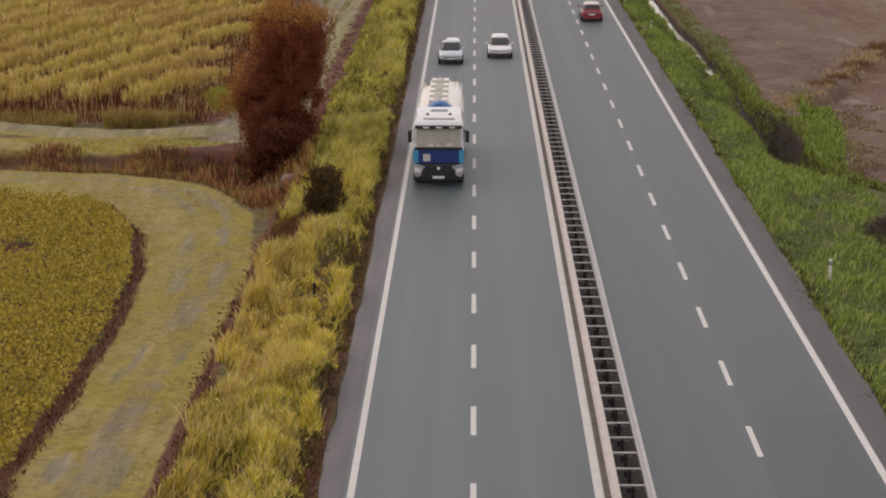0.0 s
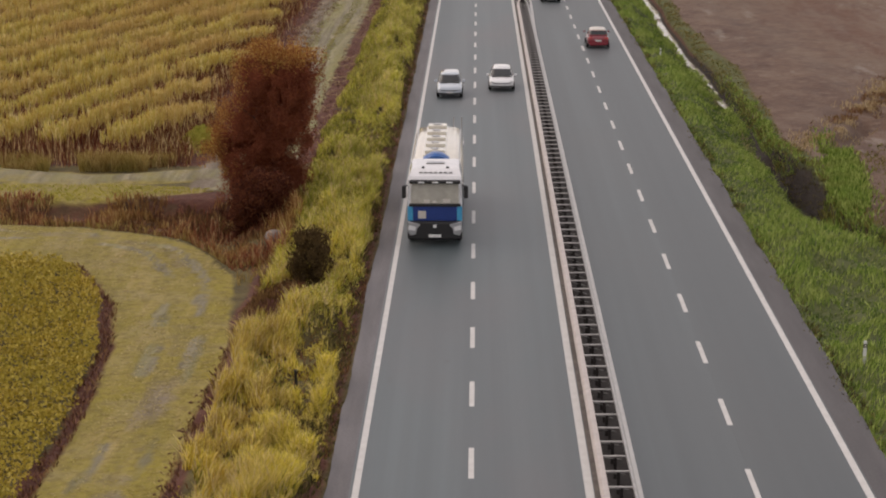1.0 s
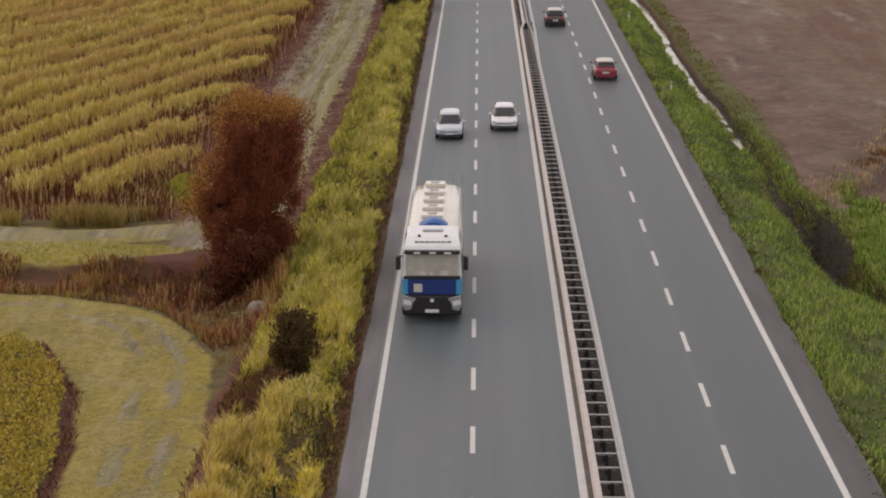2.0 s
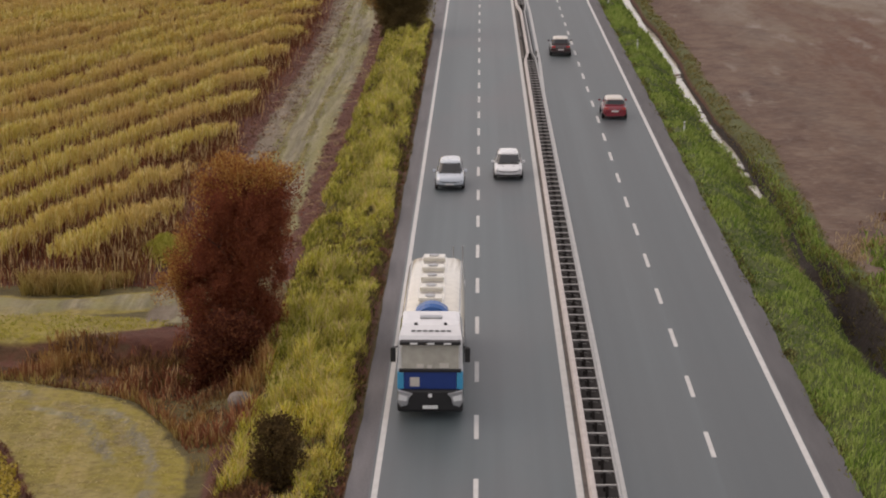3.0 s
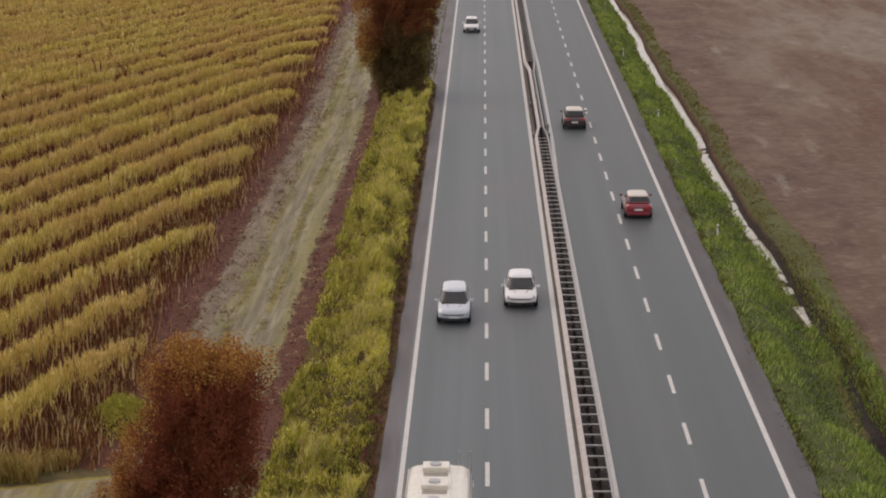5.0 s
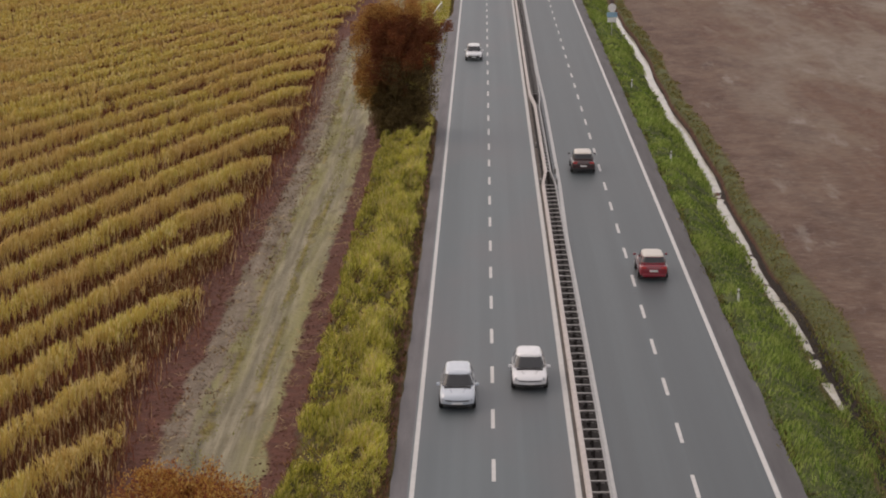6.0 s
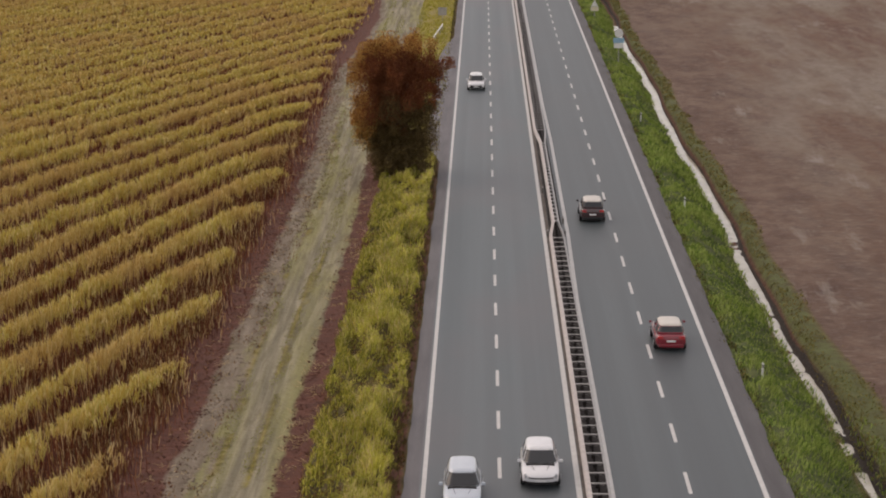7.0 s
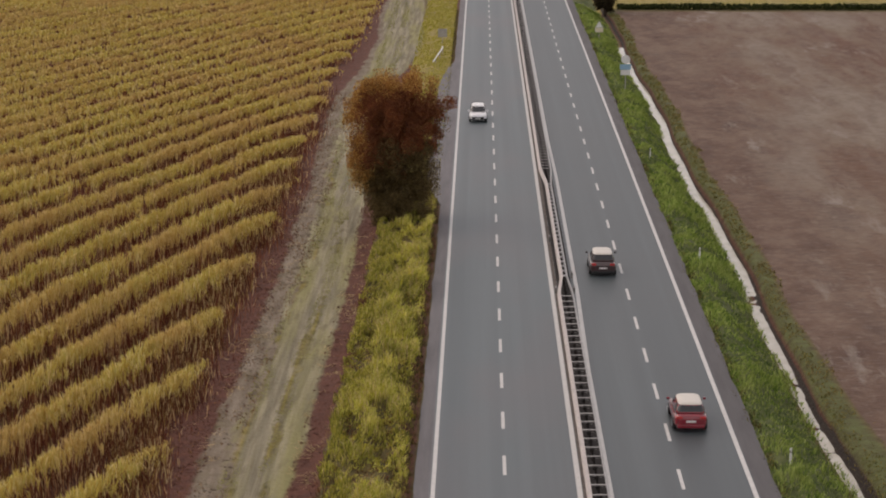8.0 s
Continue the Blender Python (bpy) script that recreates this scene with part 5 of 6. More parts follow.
# ---- trees ----
def build_tree(name, x, y, ground, tall, wide, deep, low, count, leaf, mat, label, seed, girths, tip_mat=None, lit_from=0.92, foot_mat=None, lobe_count=26, category="tree", lean=(0.0, 0.0)):
    """girths: crown widths from the foot to the top, as shares of wide; lean: sideways shift of its middle and of its top."""
    r = np.random.default_rng(seed)
    tree = thing(name, pose(x, y, ground), label, category)
    bm = bmesh.new()
    rod((0, 0, -0.3), (0.1, 0, tall * 0.55), 0.028 * tall, 0.014 * tall, 9, bm)
    for i in range(13):
        a, h = i * 2.4, tall * (0.12 + 0.045 * i)
        tip = (math.cos(a) * wide * 0.22, math.sin(a) * deep * 0.22, min(tall * 0.8, h + tall * r.uniform(0.1, 0.2)))
        rod((0.05, 0, h), tip, 0.011 * tall, 0.003 * tall, 6, bm)
        for _ in range(3):
            e = (tip[0] + r.normal(0, 0.06 * wide), tip[1] + r.normal(0, 0.06 * deep), tip[2] + r.uniform(0.02, 0.1) * tall)
            rod(tip, e, 0.003 * tall, 0.001 * tall, 5, bm)
    part("trunk", bm, "bark", tree, "dark branching stem")
    # clumps of leaves on boughs inside an uneven upright outline
    steps = np.linspace(0, 1, len(girths))
    lobes = []
    for i in range(lobe_count):
        h = (i + 0.5) / lobe_count
        girth = float(np.interp(h, steps, girths)) * r.uniform(0.82, 1.08)
        rad = r.uniform(0.2, 0.28) * wide * min(1.0, girth + 0.1)
        a = i * 2.4 + r.normal(0, 0.3)
        q = max(0.05, girth * 0.5 - rad / wide * 0.92)
        z = low + (tall - low) * (0.04 + 0.93 * h)
        lobes.append((math.cos(a) * wide * q, math.sin(a) * deep * q, min(z, tall - rad * 0.75), rad))
    sway = (0.0, 0.42, 1.0), (0.0, *lean)
    # a low bough that reaches out to the field side
    lobes[lobe_count // 3] = (-wide * 0.3, -deep * 0.2, low + (tall - low) * 0.4, 0.2 * wide)
    bins = {"crown": [], "outer_crown": [], "lower_crown": []}
    clumps = 760
    for i in range(clumps):
        lx, ly, lz, rad = lobes[i % lobe_count]
        way = r.normal(0, 1, 3)
        way /= np.linalg.norm(way)
        c = np.array([lx, ly, lz]) + way * rad * (r.uniform(0.45, 1.05) if i % 4 else r.uniform(0.0, 0.5)) * np.array([1, 1, 1.1])
        c[2] = max(c[2], low * 0.6 + 0.1)
        h = np.clip((c[2] - low) / (tall - low), 0, 1)
        c[:2] *= min(1.0, 0.5 * float(np.interp(h, steps, girths)) * r.uniform(0.88, 1.12) / max(0.01, math.hypot(c[0] / wide, c[1] / deep)))
        c[0] += float(np.interp(h, *sway))
        m = max(12, int(count / clumps))
        size = 0.042 * wide * r.uniform(0.5, 1.3)
        at = c + np.clip(r.normal(0, 1, (m, 3)), -1.5, 1.5) * [size, size, size * 1.2]
        out = at - np.array([0, 0, tall * 0.3])
        out = out / np.linalg.norm(out, axis=1)[:, None] + r.normal(0, 0.6, (m, 3)) + [0, 0, 0.4]
        foot = foot_mat and h + 0.25 * c[0] / wide * -1 + r.normal(0, 0.06) < 0.5
        full = leaf * r.uniform(0.6, 1.3, m), r.uniform(0, 6, m)
        # Lighter leaf colour paints sunlight on the left rim and the top.
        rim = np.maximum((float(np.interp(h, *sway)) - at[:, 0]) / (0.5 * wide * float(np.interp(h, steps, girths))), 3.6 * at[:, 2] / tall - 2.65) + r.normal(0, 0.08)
        ripe = (r.random(m) < np.clip((rim - lit_from) / 0.4, 0, 0.75)) & (at[:, 2] > tall * 0.25) if tip_mat else np.zeros(m, bool)
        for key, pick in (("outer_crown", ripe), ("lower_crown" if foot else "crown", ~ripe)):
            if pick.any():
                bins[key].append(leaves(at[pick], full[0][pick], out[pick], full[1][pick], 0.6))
    for key, use, text in (("crown", mat, ""), ("outer_crown", tip_mat, "yellow-orange leaves with the sunlit rim in their colour"), ("lower_crown", foot_mat, "dark olive lower leaves")):
        if bins[key]:
            v, l, c = joined(bins[key])
            ob = new(key, from_numpy(key, v, l, c, use))
            ob.parent = tree
            if text:
                ob["label"] = text
    return tree


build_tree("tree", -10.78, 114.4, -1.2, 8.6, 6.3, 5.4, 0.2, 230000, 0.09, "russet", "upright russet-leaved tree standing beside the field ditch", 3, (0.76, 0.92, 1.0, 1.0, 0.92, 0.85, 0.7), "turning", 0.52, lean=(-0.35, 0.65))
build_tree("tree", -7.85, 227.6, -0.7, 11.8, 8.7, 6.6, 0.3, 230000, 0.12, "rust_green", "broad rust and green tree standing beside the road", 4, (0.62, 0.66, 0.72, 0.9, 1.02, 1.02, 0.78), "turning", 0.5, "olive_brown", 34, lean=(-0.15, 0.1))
build_tree("tree", 17.8, 384.5, -1.2, 10.5, 4.6, 4.6, 0.6, 9000, 0.4, "dark_leaf", "dark leafy tree at the end of the ditch", 5, (0.6, 0.9, 1.0, 1.0, 0.6))
# The dark leaf tones also supply the shade below the russet tree.
build_tree("shrub", -10.7, 109.6, -1.4, 3.0, 3.8, 3.4, 0.05, 26000, 0.13, "deep_russet", "dark russet shrub with the shade under the tree in its colour", 8, (0.9, 1.0, 0.95, 0.6), category="shrub")
build_tree("bush", -7.0, 93.5, -0.35, 2.75, 2.15, 2.0, 0.1, 14000, 0.1, "bush_leaf", "round dark leafy bush among the roadside weeds", 6, (0.72, 0.95, 1.04, 1.0, 0.62), category="bush")


# hedge and bank at the far end of the ploughed field
def build_hedge():
    n = 14000
    x = rng.uniform(20, 90, n)
    y = 389.5 + rng.normal(0, 0.6, n)
    z = height(x, y) + rng.uniform(0, 1, n) ** 0.8 * (0.35 + 0.6 * rough2(x, y, 5.0, 3))
    v, l, c = leaves(np.stack([x, y, z], 1), rng.uniform(0.2, 0.5, n), rng.normal(0, 1, (n, 3)) + [0, 0, 0.6], rng.uniform(0, 6, n), 0.6)
    tagged(new("hedge", from_numpy("hedge", v, l, c, "hedge")), "low dark green hedge behind the ploughed field", "hedge", kind="stuff")


build_hedge()


# ---- vehicles ----
def ring(y, w, lo, hi, n=4.0, count=24):
    """Rounded cross-section of a car body."""
    mid, half = (lo + hi) / 2, (hi - lo) / 2
    out = []
    for a in np.linspace(0, 2 * math.pi, count, endpoint=False):
        c, q = math.cos(a), math.sin(a)
        out.append((w * math.copysign(abs(c) ** (2 / n), c), y, mid + half * math.copysign(abs(q) ** (2 / n), q)))
    return out


def wheel(parent, x, y, r, w):
    bm = rod((x - w / 2, y, r), (x + w / 2, y, r), r, None, 20)
    bmesh.ops.bevel(bm, geom=[e for e in bm.edges if len(e.link_faces) == 2 and any(len(f.verts) > 4 for f in e.link_faces)], offset=0.03, segments=2, affect="EDGES")
    t = part("wheel", bm, "tyre", parent, "black rubber tyre")
    o = 0.012 if x > 0 else -0.012
    xf = x + (w / 2 if x > 0 else -w / 2)
    part("rim", rod((xf - 0.03, y, r), (xf + o, y, r), r * 0.62, None, 14), "rim", t, "grey alloy rim")


def build_car(name, m, paint, label, wide=1.76, long=4.1, tall=1.47, boxy=0.0, roof_mat="", bumper="black", nose=0.05):
    car = thing(name, m, label, "car", "cars on the road")
    w, f, b = wide / 2, long / 2, -long / 2
    belt = tall * 0.64
    hood = belt - 0.05 + boxy * 0.06
    rings = [ring(f + 0.01, w * 0.45, 0.4, 0.56), ring(f - 0.02, w * 0.7, 0.3, hood - 0.26), ring(f - 0.12, w * 0.86, 0.23, hood - 0.17), ring(f - 0.32, w * 0.95, 0.2, hood - 0.1), ring(f - 0.75, w, 0.19, hood - 0.03), ring(f - 1.15, w, 0.19, belt),
             ring(0, w, 0.19, belt + 0.02), ring(b + 0.7, w, 0.19, belt + 0.03), ring(b + 0.3, w * 0.97, 0.22, belt + 0.02), ring(b + 0.1, w * 0.92, 0.25, belt - 0.03), ring(b + 0.02, w * 0.82, 0.3, belt - 0.12), ring(b, w * 0.6, 0.36, belt - 0.25)]
    part("body", loft(rings), paint, car, "", True)
    lo, hi = belt - 0.04, tall - 0.1
    span = [(b + 0.16, f - 1.0, w * 0.92), (b + 0.5 - 0.2 * boxy, f - 1.78 + 0.2 * boxy, w * 0.7)]

    def shell(a, h, grow=0.0):
        """A place on the rounded cabin: a turns round it, h climbs from the belt to the roof."""
        y0, y1 = (span[0][k] + (span[1][k] - span[0][k]) * h for k in (0, 1))
        wx = span[0][2] + (span[1][2] - span[0][2]) * (0.7 * h + 0.3 * h * h) + grow
        c, q = math.cos(a), math.sin(a)
        return Vector((wx * math.copysign(abs(c) ** 0.36, c), (y0 + y1) / 2 + ((y1 - y0) / 2 + grow) * math.copysign(abs(q) ** 0.36, q), lo + (hi - lo) * h))

    turns = np.linspace(0, 2 * math.pi, 40, endpoint=False)
    part("cabin", loft([[shell(a, h) for a in turns] for h in (0, 0.35, 0.7, 1.0)]), paint, car, "", True)
    mid_y = (span[1][0] + span[1][1]) / 2
    crown = [[shell(a, 0.97, 0.004) for a in turns], [shell(a, 1.0, 0.004) for a in turns]]
    for k, z in ((0.95, hi + 0.035), (0.84, hi + 0.065), (0.6, hi + 0.088), (0.3, hi + 0.1)):
        crown.append([Vector((p.x * k, mid_y + (p.y - mid_y) * (0.5 + 0.5 * k), z)) for p in (shell(a, 1.0) for a in turns)])
    # A separate pale roof colour stands in for the reflected sky.
    part("roof", loft(crown), roof_mat or paint, car, "pale roof" if roof_mat else "", True)

    def pane(name_, a0, a1, h0, h1):
        grid = [[(shell(a, h, 0.008)) for a in np.linspace(radians(a0), radians(a1), 11)] for h in (h0, (h0 + h1) / 2, h1)]
        back = [[(shell(a, h, -0.01)) for a in np.linspace(radians(a0), radians(a1), 11)] for h in (h0, (h0 + h1) / 2, h1)]
        part(name_, loft([g + k[::-1] for g, k in zip(grid, back)]), "glass", car, "dark tinted glass")

    pane("windshield", 34, 146, 0.1, 0.94)
    pane("rear_window", 219, 321, 0.3, 0.92)
    for c in (0, 180):
        pane("side_window", c + 2, c + 24, 0.22, 0.9)
        pane("side_window", c - 22, c - 2, 0.22, 0.9)
    for s in (-1, 1):
        for yy in (f - 0.8, b + 0.75):
            wheel(car, s * (w - 0.08), yy, 0.32, 0.2)
        part("headlight", loft([ring(f - 0.42, 0.1, 0.58, 0.72, 3, 12), ring(f - 0.2, 0.16, 0.55, 0.72, 3, 12), ring(f - 0.06, 0.12, 0.54, 0.64, 3, 12)]), "lens", car, "clear headlight", True).location.x = s * w * 0.68
        part("tail_light", box(s * w * 0.68 - 0.16, s * w * 0.68 + 0.16, b - 0.002, b + 0.16, belt - 0.24, belt - 0.1, 0.03), "tail", car, "red tail light")
        part("door_mirror", box(s * (w + 0.08) - 0.09, s * (w + 0.08) + 0.09, f - 1.3, f - 1.18, belt, belt + 0.14, 0.04), paint, car)
    def mouth(name_, half, z0, z1, out, droop, text):
        """A dark opening that bends round the nose."""
        rows = []
        for u in np.linspace(-1, 1, 11):
            y = f + out + float(np.interp(abs(half * u) / w, (0, 0.45, 0.7, 0.86, 0.95), (0.01, 0.01, -0.02, -0.12, -0.32)))
            dz = droop * u * u
            rows.append([(half * u, y - 0.12, z0 + dz), (half * u, y, z0 + dz), (half * u, y, z1 + dz), (half * u, y - 0.12, z1 + dz)])
        part(name_, loft(rows), "black", car, text)

    mouth("grille", w * 0.66, 0.58 - nose, 0.58, 0.025, 0.03, "black grille")
    mouth("air_intake", w * 0.86, 0.28, 0.37, 0.03, 0.05, "black lower intake")
    for s in (-1, 1):
        part("bonnet_crease", rod((s * w * 0.32, f - 0.4, hood - 0.1), (s * w * 0.5, f - 1.05, belt - 0.008), 0.012, None, 6), "black", car, "thin dark bonnet seam")
        part("wiper", rod((s * w * 0.1, f - 0.93, belt - 0.0), (s * w * 0.5, f - 1.02, belt + 0.05), 0.012, None, 6), "black", car)
    part("wiper_cowl", box(-w * 0.74, w * 0.74, f - 1.1, f - 0.9, belt - 0.07, belt + 0.004, 0.015), "black", car, "black cowl under the windscreen")
    part("bumper", box(-w * 0.8, w * 0.8, b - 0.03, b + 0.12, 0.24, 0.44, 0.04), bumper, car)
    part("number_plate", box(-0.26, 0.26, b - 0.02, b + 0.02, 0.56, 0.67), "plate", car, "blank white plate")
    part("number_plate", box(-0.26, 0.26, f - 0.02, f + 0.045, 0.39, 0.48), "plate", car, "blank white plate")
    return car


def facing(x, y, away):
    """Front bumper (oncoming) or rear bumper (driving away) stands at y."""
    return pose(x, y, 0.005, 0, 0, 0 if away else 180)


LONG = 4.1
build_car("car", facing(-1.75, 146.05 + 2.15, False), "silver", "pale silver-blue hatchback driving in the slow lane", 1.75, 4.3, 1.54, 0.4)
build_car("car", facing(1.83, 149.45 + LONG / 2, False), "white", "white hatchback driving in the fast lane beside the barrier", 1.78, LONG, 1.47, 0.0)
build_car("car", facing(-1.53, 274.0 + LONG / 2, False), "white", "white car with a black front driving in the slow lane", 1.8, LONG, 1.55, 0.6, nose=0.22)
build_car("car", facing(7.28, 208.0 + LONG / 2, True), "brown", "dark brown sport utility car with pale roof in the fast lane", 1.86, LONG, 1.62, 0.7, "roof_pale")
build_car("car", facing(9.9, 173.0 + LONG / 2, True), "red", "red hatchback with a pale roof driving in the slow lane", 1.8, LONG, 1.52, 0.35, "roof_pale", "red")


def build_truck(m):
    """Tank lorry, its front at y = 0 and its tail towards +y."""
    t = thing("tank_truck", m, "white and blue tank truck with a cream tank", "truck")
    w = 1.22
    cab = [[(-w, 0.12, 0.95), (w, 0.12, 0.95), (w, 2.3, 0.95), (-w, 2.3, 0.95)],
           [(-w, 0.06, 1.85), (w, 0.06, 1.85), (w, 2.3, 1.85), (-w, 2.3, 1.85)],
           [(-w * 0.97, 0.3, 2.95), (w * 0.97, 0.3, 2.95), (w * 0.97, 2.3, 3.0), (-w * 0.97, 2.3, 3.0)]]
    bm = loft(cab)
    bmesh.ops.bevel(bm, geom=[e for e in bm.edges if abs(e.verts[0].co.z - e.verts[1].co.z) > 0.5], offset=0.12, segments=3, affect="EDGES")
    part("cab", bm, "white", t, "white cab with blue band")
    fair = [[(-w * 0.97, 0.3, 2.96), (w * 0.97, 0.3, 2.96), (w * 0.97, 2.3, 2.96), (-w * 0.97, 2.3, 2.96)],
            [(-w * 0.95, 0.42, 3.1), (w * 0.95, 0.42, 3.1), (w * 0.95, 2.35, 3.2), (-w * 0.95, 2.35, 3.2)],
            [(-w * 0.88, 0.95, 3.36), (w * 0.88, 0.95, 3.36), (w * 0.88, 2.35, 3.5), (-w * 0.88, 2.35, 3.5)],
            [(-w * 0.75, 1.4, 3.44), (w * 0.75, 1.4, 3.44), (w * 0.75, 2.3, 3.55), (-w * 0.75, 2.3, 3.55)]]
    part("roof_fairing", loft(fair), "white", t, "white roof fairing")
    part("roof_hatch", box(-0.42, 0.42, 1.5, 1.85, 3.42, 3.52, 0.02), "rim", t, "grey roof hatch")
    for s in (-1, 1):
        part("roof_lamp", box(s * 0.55 - 0.06, s * 0.55 + 0.06, 0.95, 1.08, 3.34, 3.44, 0.02), "black", t)
    for x0 in (-0.72, -0.5, -0.28, -0.06, 0.16, 0.38, 0.6):
        part("lettering_bar", box(x0, x0 + 0.16, 0.6, 0.68, 3.2, 3.26), "rim", t)
    part("visor", box(-w * 0.93, w * 0.93, 0.02, 0.42, 2.83, 2.97, 0.04), "black", t, "black sun visor")
    for x0 in (-0.75, -0.12, 0.5):
        part("marker_lamp", box(x0, x0 + 0.28, 0.0, 0.06, 2.86, 2.93, 0.01), "lamp", t)
    part("windshield", slab([(-w * 0.88, 0.075, 1.93), (w * 0.88, 0.075, 1.93), (w * 0.87, 0.27, 2.83), (-w * 0.87, 0.27, 2.83)], (0, -1, 0.2), 0.03), "screen", t, "windscreen with pale reflections in its base colour")
    part("wiper_cowl", box(-w * 0.95, w * 0.95, -0.02, 0.12, 1.8, 1.93, 0.03), "black", t)
    part("front_panel", slab([(-w * 0.8, 0.09, 1.15), (w * 0.8, 0.09, 1.15), (w * 0.8, 0.055, 1.8), (-w * 0.8, 0.055, 1.8)], (0, -1, 0), 0.03), "blue", t, "dark blue front panel")
    for s in (-1, 1):
        part("corner_panel", box(s * 1.1 - 0.12, s * 1.1 + 0.12, 0.0, 0.3, 1.15, 1.8, 0.04), "cyan", t, "light blue corner panel")
        lens = [(s * 0.66, 1.02), (s * 1.2, 1.16), (s * 1.24, 0.72), (s * 1.1, 0.5), (s * 0.86, 0.56), (s * 0.8, 0.86)]
        lamp = part("headlight", loft([[(x, 0.2, z) for x, z in lens], [(x, -0.1, z) for x, z in lens], [(x * 0.98, -0.13, 0.8 + (z - 0.8) * 0.9) for x, z in lens]]), "rim", t, "silver headlight housing")
        part("lens", slab([(s * 0.84, -0.13, 0.9), (s * 1.17, -0.13, 1.0), (s * 1.18, -0.13, 0.78), (s * 0.88, -0.13, 0.72)], (0, -1, 0), 0.015), "lamp", lamp, "clear glass lens")
        part("door_mirror", box(s * 1.38 - 0.1, s * 1.38 + 0.1, 0.12, 0.3, 2.15, 2.72, 0.05), "black", t, "black door mirror")
        part("mirror_arm", rod((s * 1.2, 0.25, 2.72), (s * 1.4, 0.22, 2.7), 0.03), "black", t)
        part("side_window", slab([(s * 1.215, 0.5, 2.0), (s * 1.215, 1.5, 2.0), (s * 1.2, 1.5, 2.75), (s * 1.2, 0.6, 2.75)], (s, 0, 0), 0.02), "glass", t)
        part("side_skirt", box(s * 1.12 - 0.05, s * 1.12 + 0.05, 5.0, 8.0, 0.5, 1.05, 0.02), "rim", t)
        part("tank_rail", rod((s * 1.05, 2.9, 3.3), (s * 1.05, 11.6, 3.3), 0.035), "rim", t, "thin side rail")
    part("advert_patch", slab([(-0.75, 0.05, 1.25), (-0.4, 0.05, 1.25), (-0.4, 0.03, 1.6), (-0.75, 0.03, 1.6)], (0, -1, 0), 0.02), "roof_pale", t)
    part("bumper", box(-w, w, -0.08, 0.3, 0.3, 1.14, 0.09), "black", t, "black grille and bumper")
    part("badge", box(-0.07, 0.07, -0.1, -0.07, 0.86, 1.0, 0.01), "lamp", t)
    part("number_plate", box(-0.28, 0.28, -0.1, -0.07, 0.42, 0.55), "plate", t, "blank white plate")
    part("chassis", box(-0.5, 0.5, 0.4, 11.8, 0.55, 0.95, 0.02), "black", t, "dark steel chassis")
    # tank with rounded ends
    rings = []
    for y, k in ((2.75, 0.8), (2.82, 0.93), (3.0, 1.0), (11.6, 1.0), (11.8, 0.97), (11.88, 0.88)):
        rings.append([(1.22 * k * math.copysign(abs(math.cos(a)) ** 0.32, math.cos(a)), y, 2.2 + 1.26 * k * math.copysign(abs(math.sin(a)) ** 0.55, math.sin(a))) for a in np.linspace(0, 2 * math.pi, 28, endpoint=False)])
    part("tank", loft(rings), "tank", t, "cream painted tank", True)
    cap = [[(0.9 * k * math.cos(a), y, 2.75 + 1.0 * k * abs(math.sin(a))) for a in np.linspace(0, math.pi, 16)] for y, k in ((2.6, 0.88), (2.8, 0.97), (3.3, 0.97), (3.45, 0.85))]
    part("tank_cap", loft(cap), "cap_blue", t, "blue front cap of the tank")
    for x0, wide in ((-0.5, 0.26), (-0.1, 0.16), (0.35, 0.34)):
        part("dashboard_item", box(x0, x0 + wide, 0.03, 0.06, 1.95, 2.0 + wide * 0.4, 0.01), "roof_pale", t)
    part("walkway", box(-0.62, 0.45, 3.5, 11.6, 3.42, 3.49, 0.02), "tank", t)
    for i, y in enumerate((3.9, 5.6, 7.3, 9.0, 10.8)):
        part("hatch_box", box(-0.55, 0.38, y, y + 0.7, 3.47, 3.66, 0.05), "tank", t, "raised hatch cover")
        part("hatch_gap", box(-0.5, 0.33, y - 0.42, y - 0.06, 3.485, 3.5), "hatch_grey", t, "grey recessed walkway")
        part("lid", rod((-0.1, y + 0.35, 3.64), (-0.1, y + 0.35, 3.7), 0.2, None, 16), "rim", t, "round steel lid")
    for x in (0.7, 1.1):
        part("ladder_post", rod((x, 11.7, 2.6), (x, 11.7, 3.95), 0.03), "rim", t)
    for y, tw in ((1.35, 0.32), (4.2, 0.55), (8.7, 0.4), (9.9, 0.4), (11.0, 0.4)):
        for s in (-1, 1):
            wheel(t, s * (1.2 - tw / 2), y, 0.5, tw)
        part("mudguard", box(-1.2, 1.2, y - 0.55, y + 0.55, 1.03, 1.1, 0.02), "black", t)


build_truck(pose(-1.82, 101.0, 0.005) @ Matrix.Scale(1.04, 4))


# ---- road furniture ----
def build_delineator(x, y):
    z = float(height(np.array([x]), np.array([y]))[0])
    d = thing("delineator_post", pose(x, y, z), "white plastic roadside delineator post on the verge", "post", "delineator posts")
    part("post", box(-0.06, 0.06, -0.04, 0.04, -0.1, 0.88, 0.02), "sign_white", d)
    part("band", box(-0.064, 0.064, -0.044, 0.044, 0.62, 0.76, 0.008), "black", d, "black band")
    part("reflector", box(-0.03, 0.03, -0.055, -0.043, 0.65, 0.73), "roof_pale", d)


for y in (81.6, 168.8, 213.4, 257.5):
    build_delineator(14.55, y)


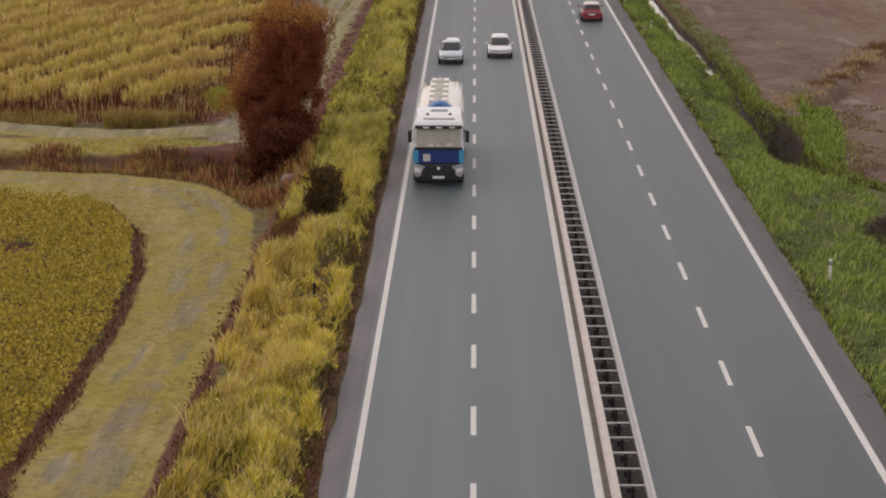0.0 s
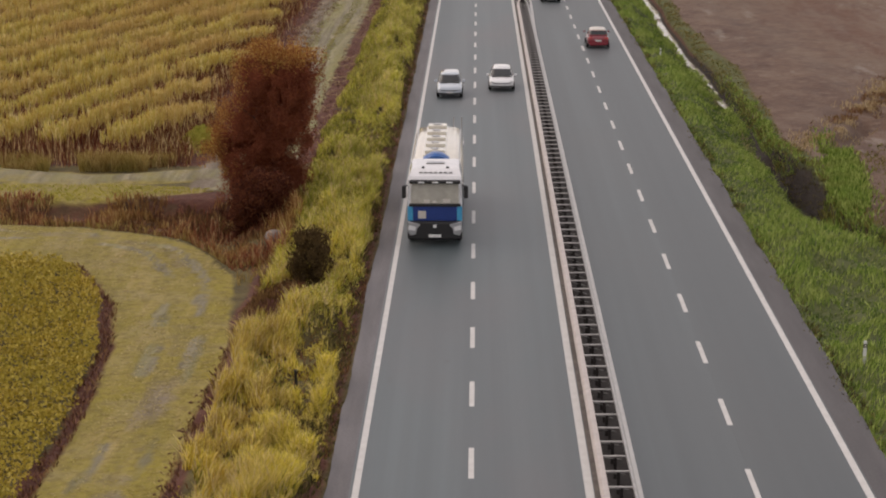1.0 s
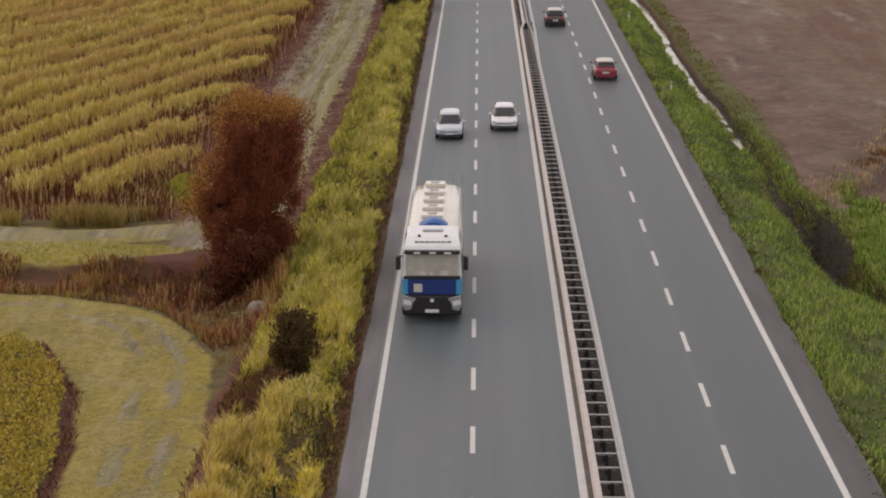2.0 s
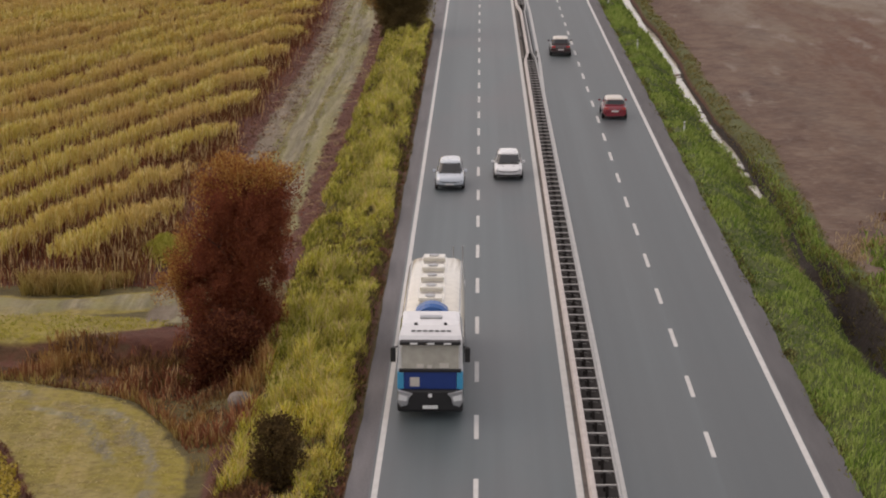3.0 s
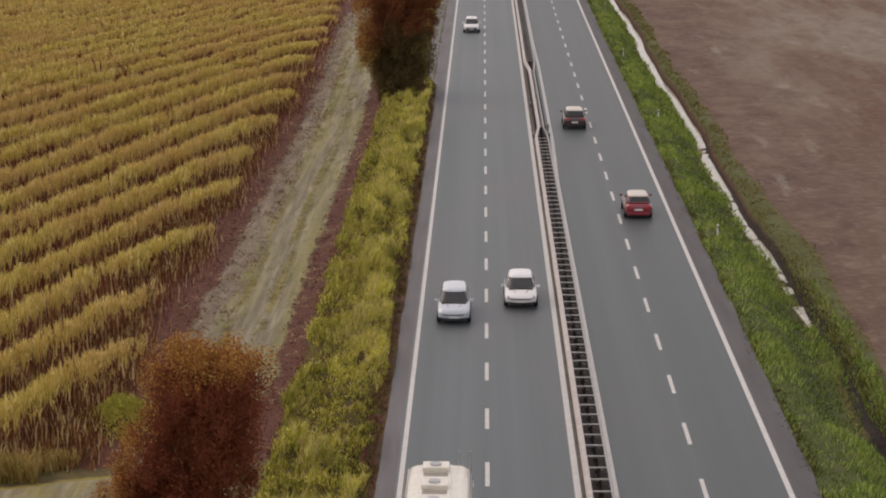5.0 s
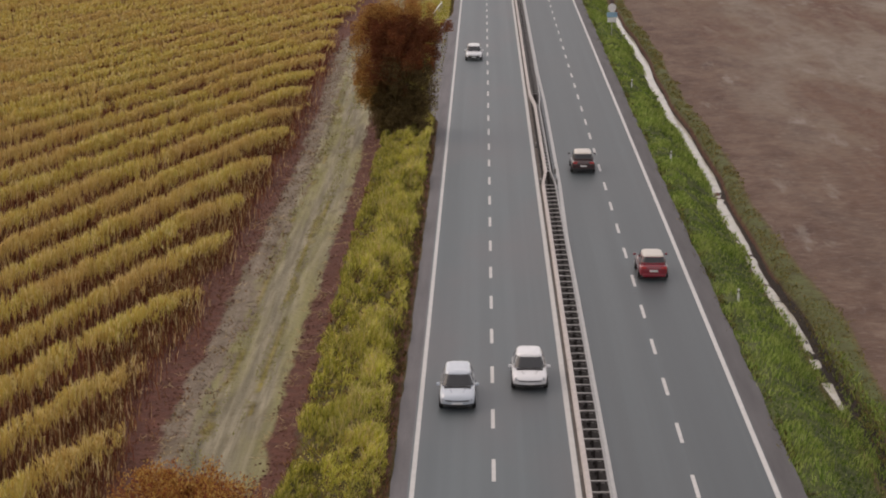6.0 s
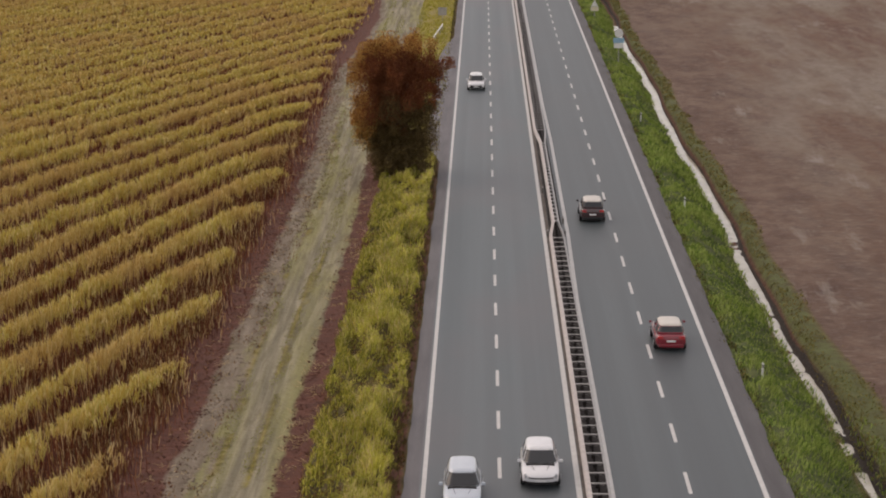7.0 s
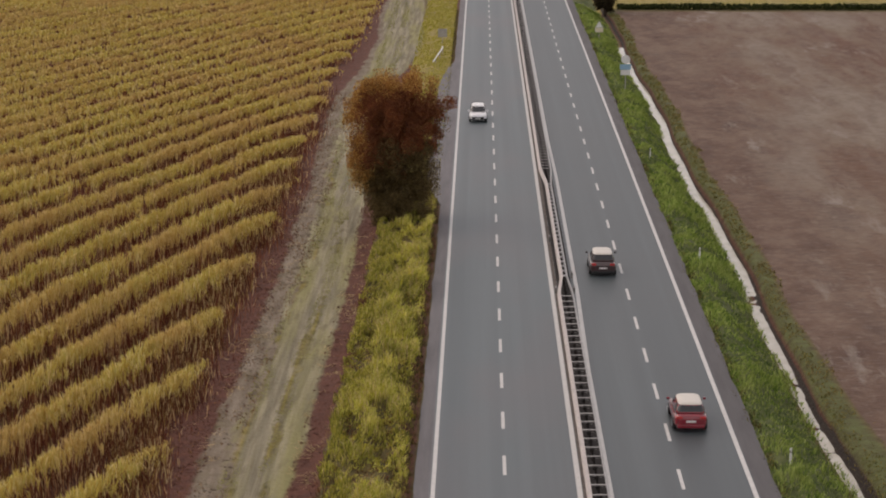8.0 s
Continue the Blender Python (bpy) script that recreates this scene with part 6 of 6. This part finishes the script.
def build_sign(x, y, panels, tall, label):
    z = float(height(np.array([x]), np.array([y]))[0])
    s = thing("road_sign", pose(x, y, z), label, "road sign")
    part("pole", rod((0, 0, -0.2), (0, 0, tall), 0.045), "rail", s, "grey steel pole")
    for name, z0, z1, w, mat in panels:
        if name == "triangle":
            bm = loft([[(-w, -0.06, z0), (w, -0.06, z0), (0, -0.06, z1)], [(-w, -0.03, z0), (w, -0.03, z0), (0, -0.03, z1)]])
        elif name == "disc":
            bm = rod((0, -0.06, (z0 + z1) / 2), (0, -0.03, (z0 + z1) / 2), w, None, 24)
        else:
            bm = box(-w, w, -0.06, -0.03, z0, z1, 0.01)
        part("panel", bm, mat, s)


build_sign(15.0, 298.4, [("disc", 3.1, 4.1, 0.5, "sign_white"), ("plate", 2.45, 3.05, 0.62, "sign_blue"), ("plate", 1.85, 2.4, 0.55, "sign_white")], 4.0, "pole with round white sign and blue plates on the verge")
build_sign(14.65, 344.5, [("triangle", 1.9, 2.8, 0.5, "sign_white"), ("plate", 1.25, 1.85, 0.55, "sign_yellow")], 2.6, "triangular warning sign with a pale plate below")
build_sign(-6.35, 339.3, [("plate", 0.9, 2.0, 0.6, "rail")], 1.9, "plain grey back of a rectangular road sign")


def build_pipe_rail():
    # White kerb line of the lay-by, shaped as a raised pipe with added posts.
    r = thing("kerb_curve", pose(0, 0, 0), "white curved kerb line of the lay-by, shaped as a raised pipe", "rail")
    pts = [(float(np.interp(s, (0, 0.25, 0.5, 0.75, 1), (-7.1, -6.7, -6.35, -6.15, -6.2))), 318.5 + 13.0 * s, 0.25 + 0.45 * math.sin(s * 2.6)) for s in np.linspace(0, 1, 14)]
    bm = bmesh.new()
    for a, b in zip(pts, pts[1:]):
        rod(a, b, 0.08, None, 8, bm)
    part("pipe", bm, "sign_white", r)
    for i in (2, 6, 10):
        part("post", rod((pts[i][0], pts[i][1], -0.6), pts[i], 0.06, None, 8), "rail", r)


build_pipe_rail()


def build_stake(x, y):
    z = float(height(np.array([x]), np.array([y]))[0])
    s = thing("marker_stake", pose(x, y, z), "short dark marker stake among the weeds", "post")
    part("stake", box(-0.05, 0.05, -0.05, 0.05, -0.1, 0.72, 0.015), "black", s)
    part("cap", box(-0.06, 0.06, -0.06, 0.06, 0.72, 0.78, 0.015), "black", s)


build_stake(-6.35, 78.5)


def build_stone(x, y, size):
    z = float(height(np.array([x]), np.array([y]))[0])
    bm = bmesh.new()
    bmesh.ops.create_icosphere(bm, subdivisions=3, radius=size)
    for v in bm.verts:
        k = 0.8 + 0.4 * float(rough2(np.array([v.co.x * 2 + v.co.z]), np.array([v.co.y * 2 - v.co.z]), size, 91)[0])
        v.co = Vector((v.co.x * k * 1.1, v.co.y * k, v.co.z * k * 0.8))
    me = bpy.data.meshes.new("boulder")
    bm.to_mesh(me)
    bm.free()
    me.materials.append(M["stone"])
    ob = new("boulder", me)
    ob.matrix_world = pose(x, y, z + size * 0.4)
    tagged(ob, "weathered grey boulder lying beside the russet tree", "boulder")


build_stone(-9.6, 104.6, 0.5)
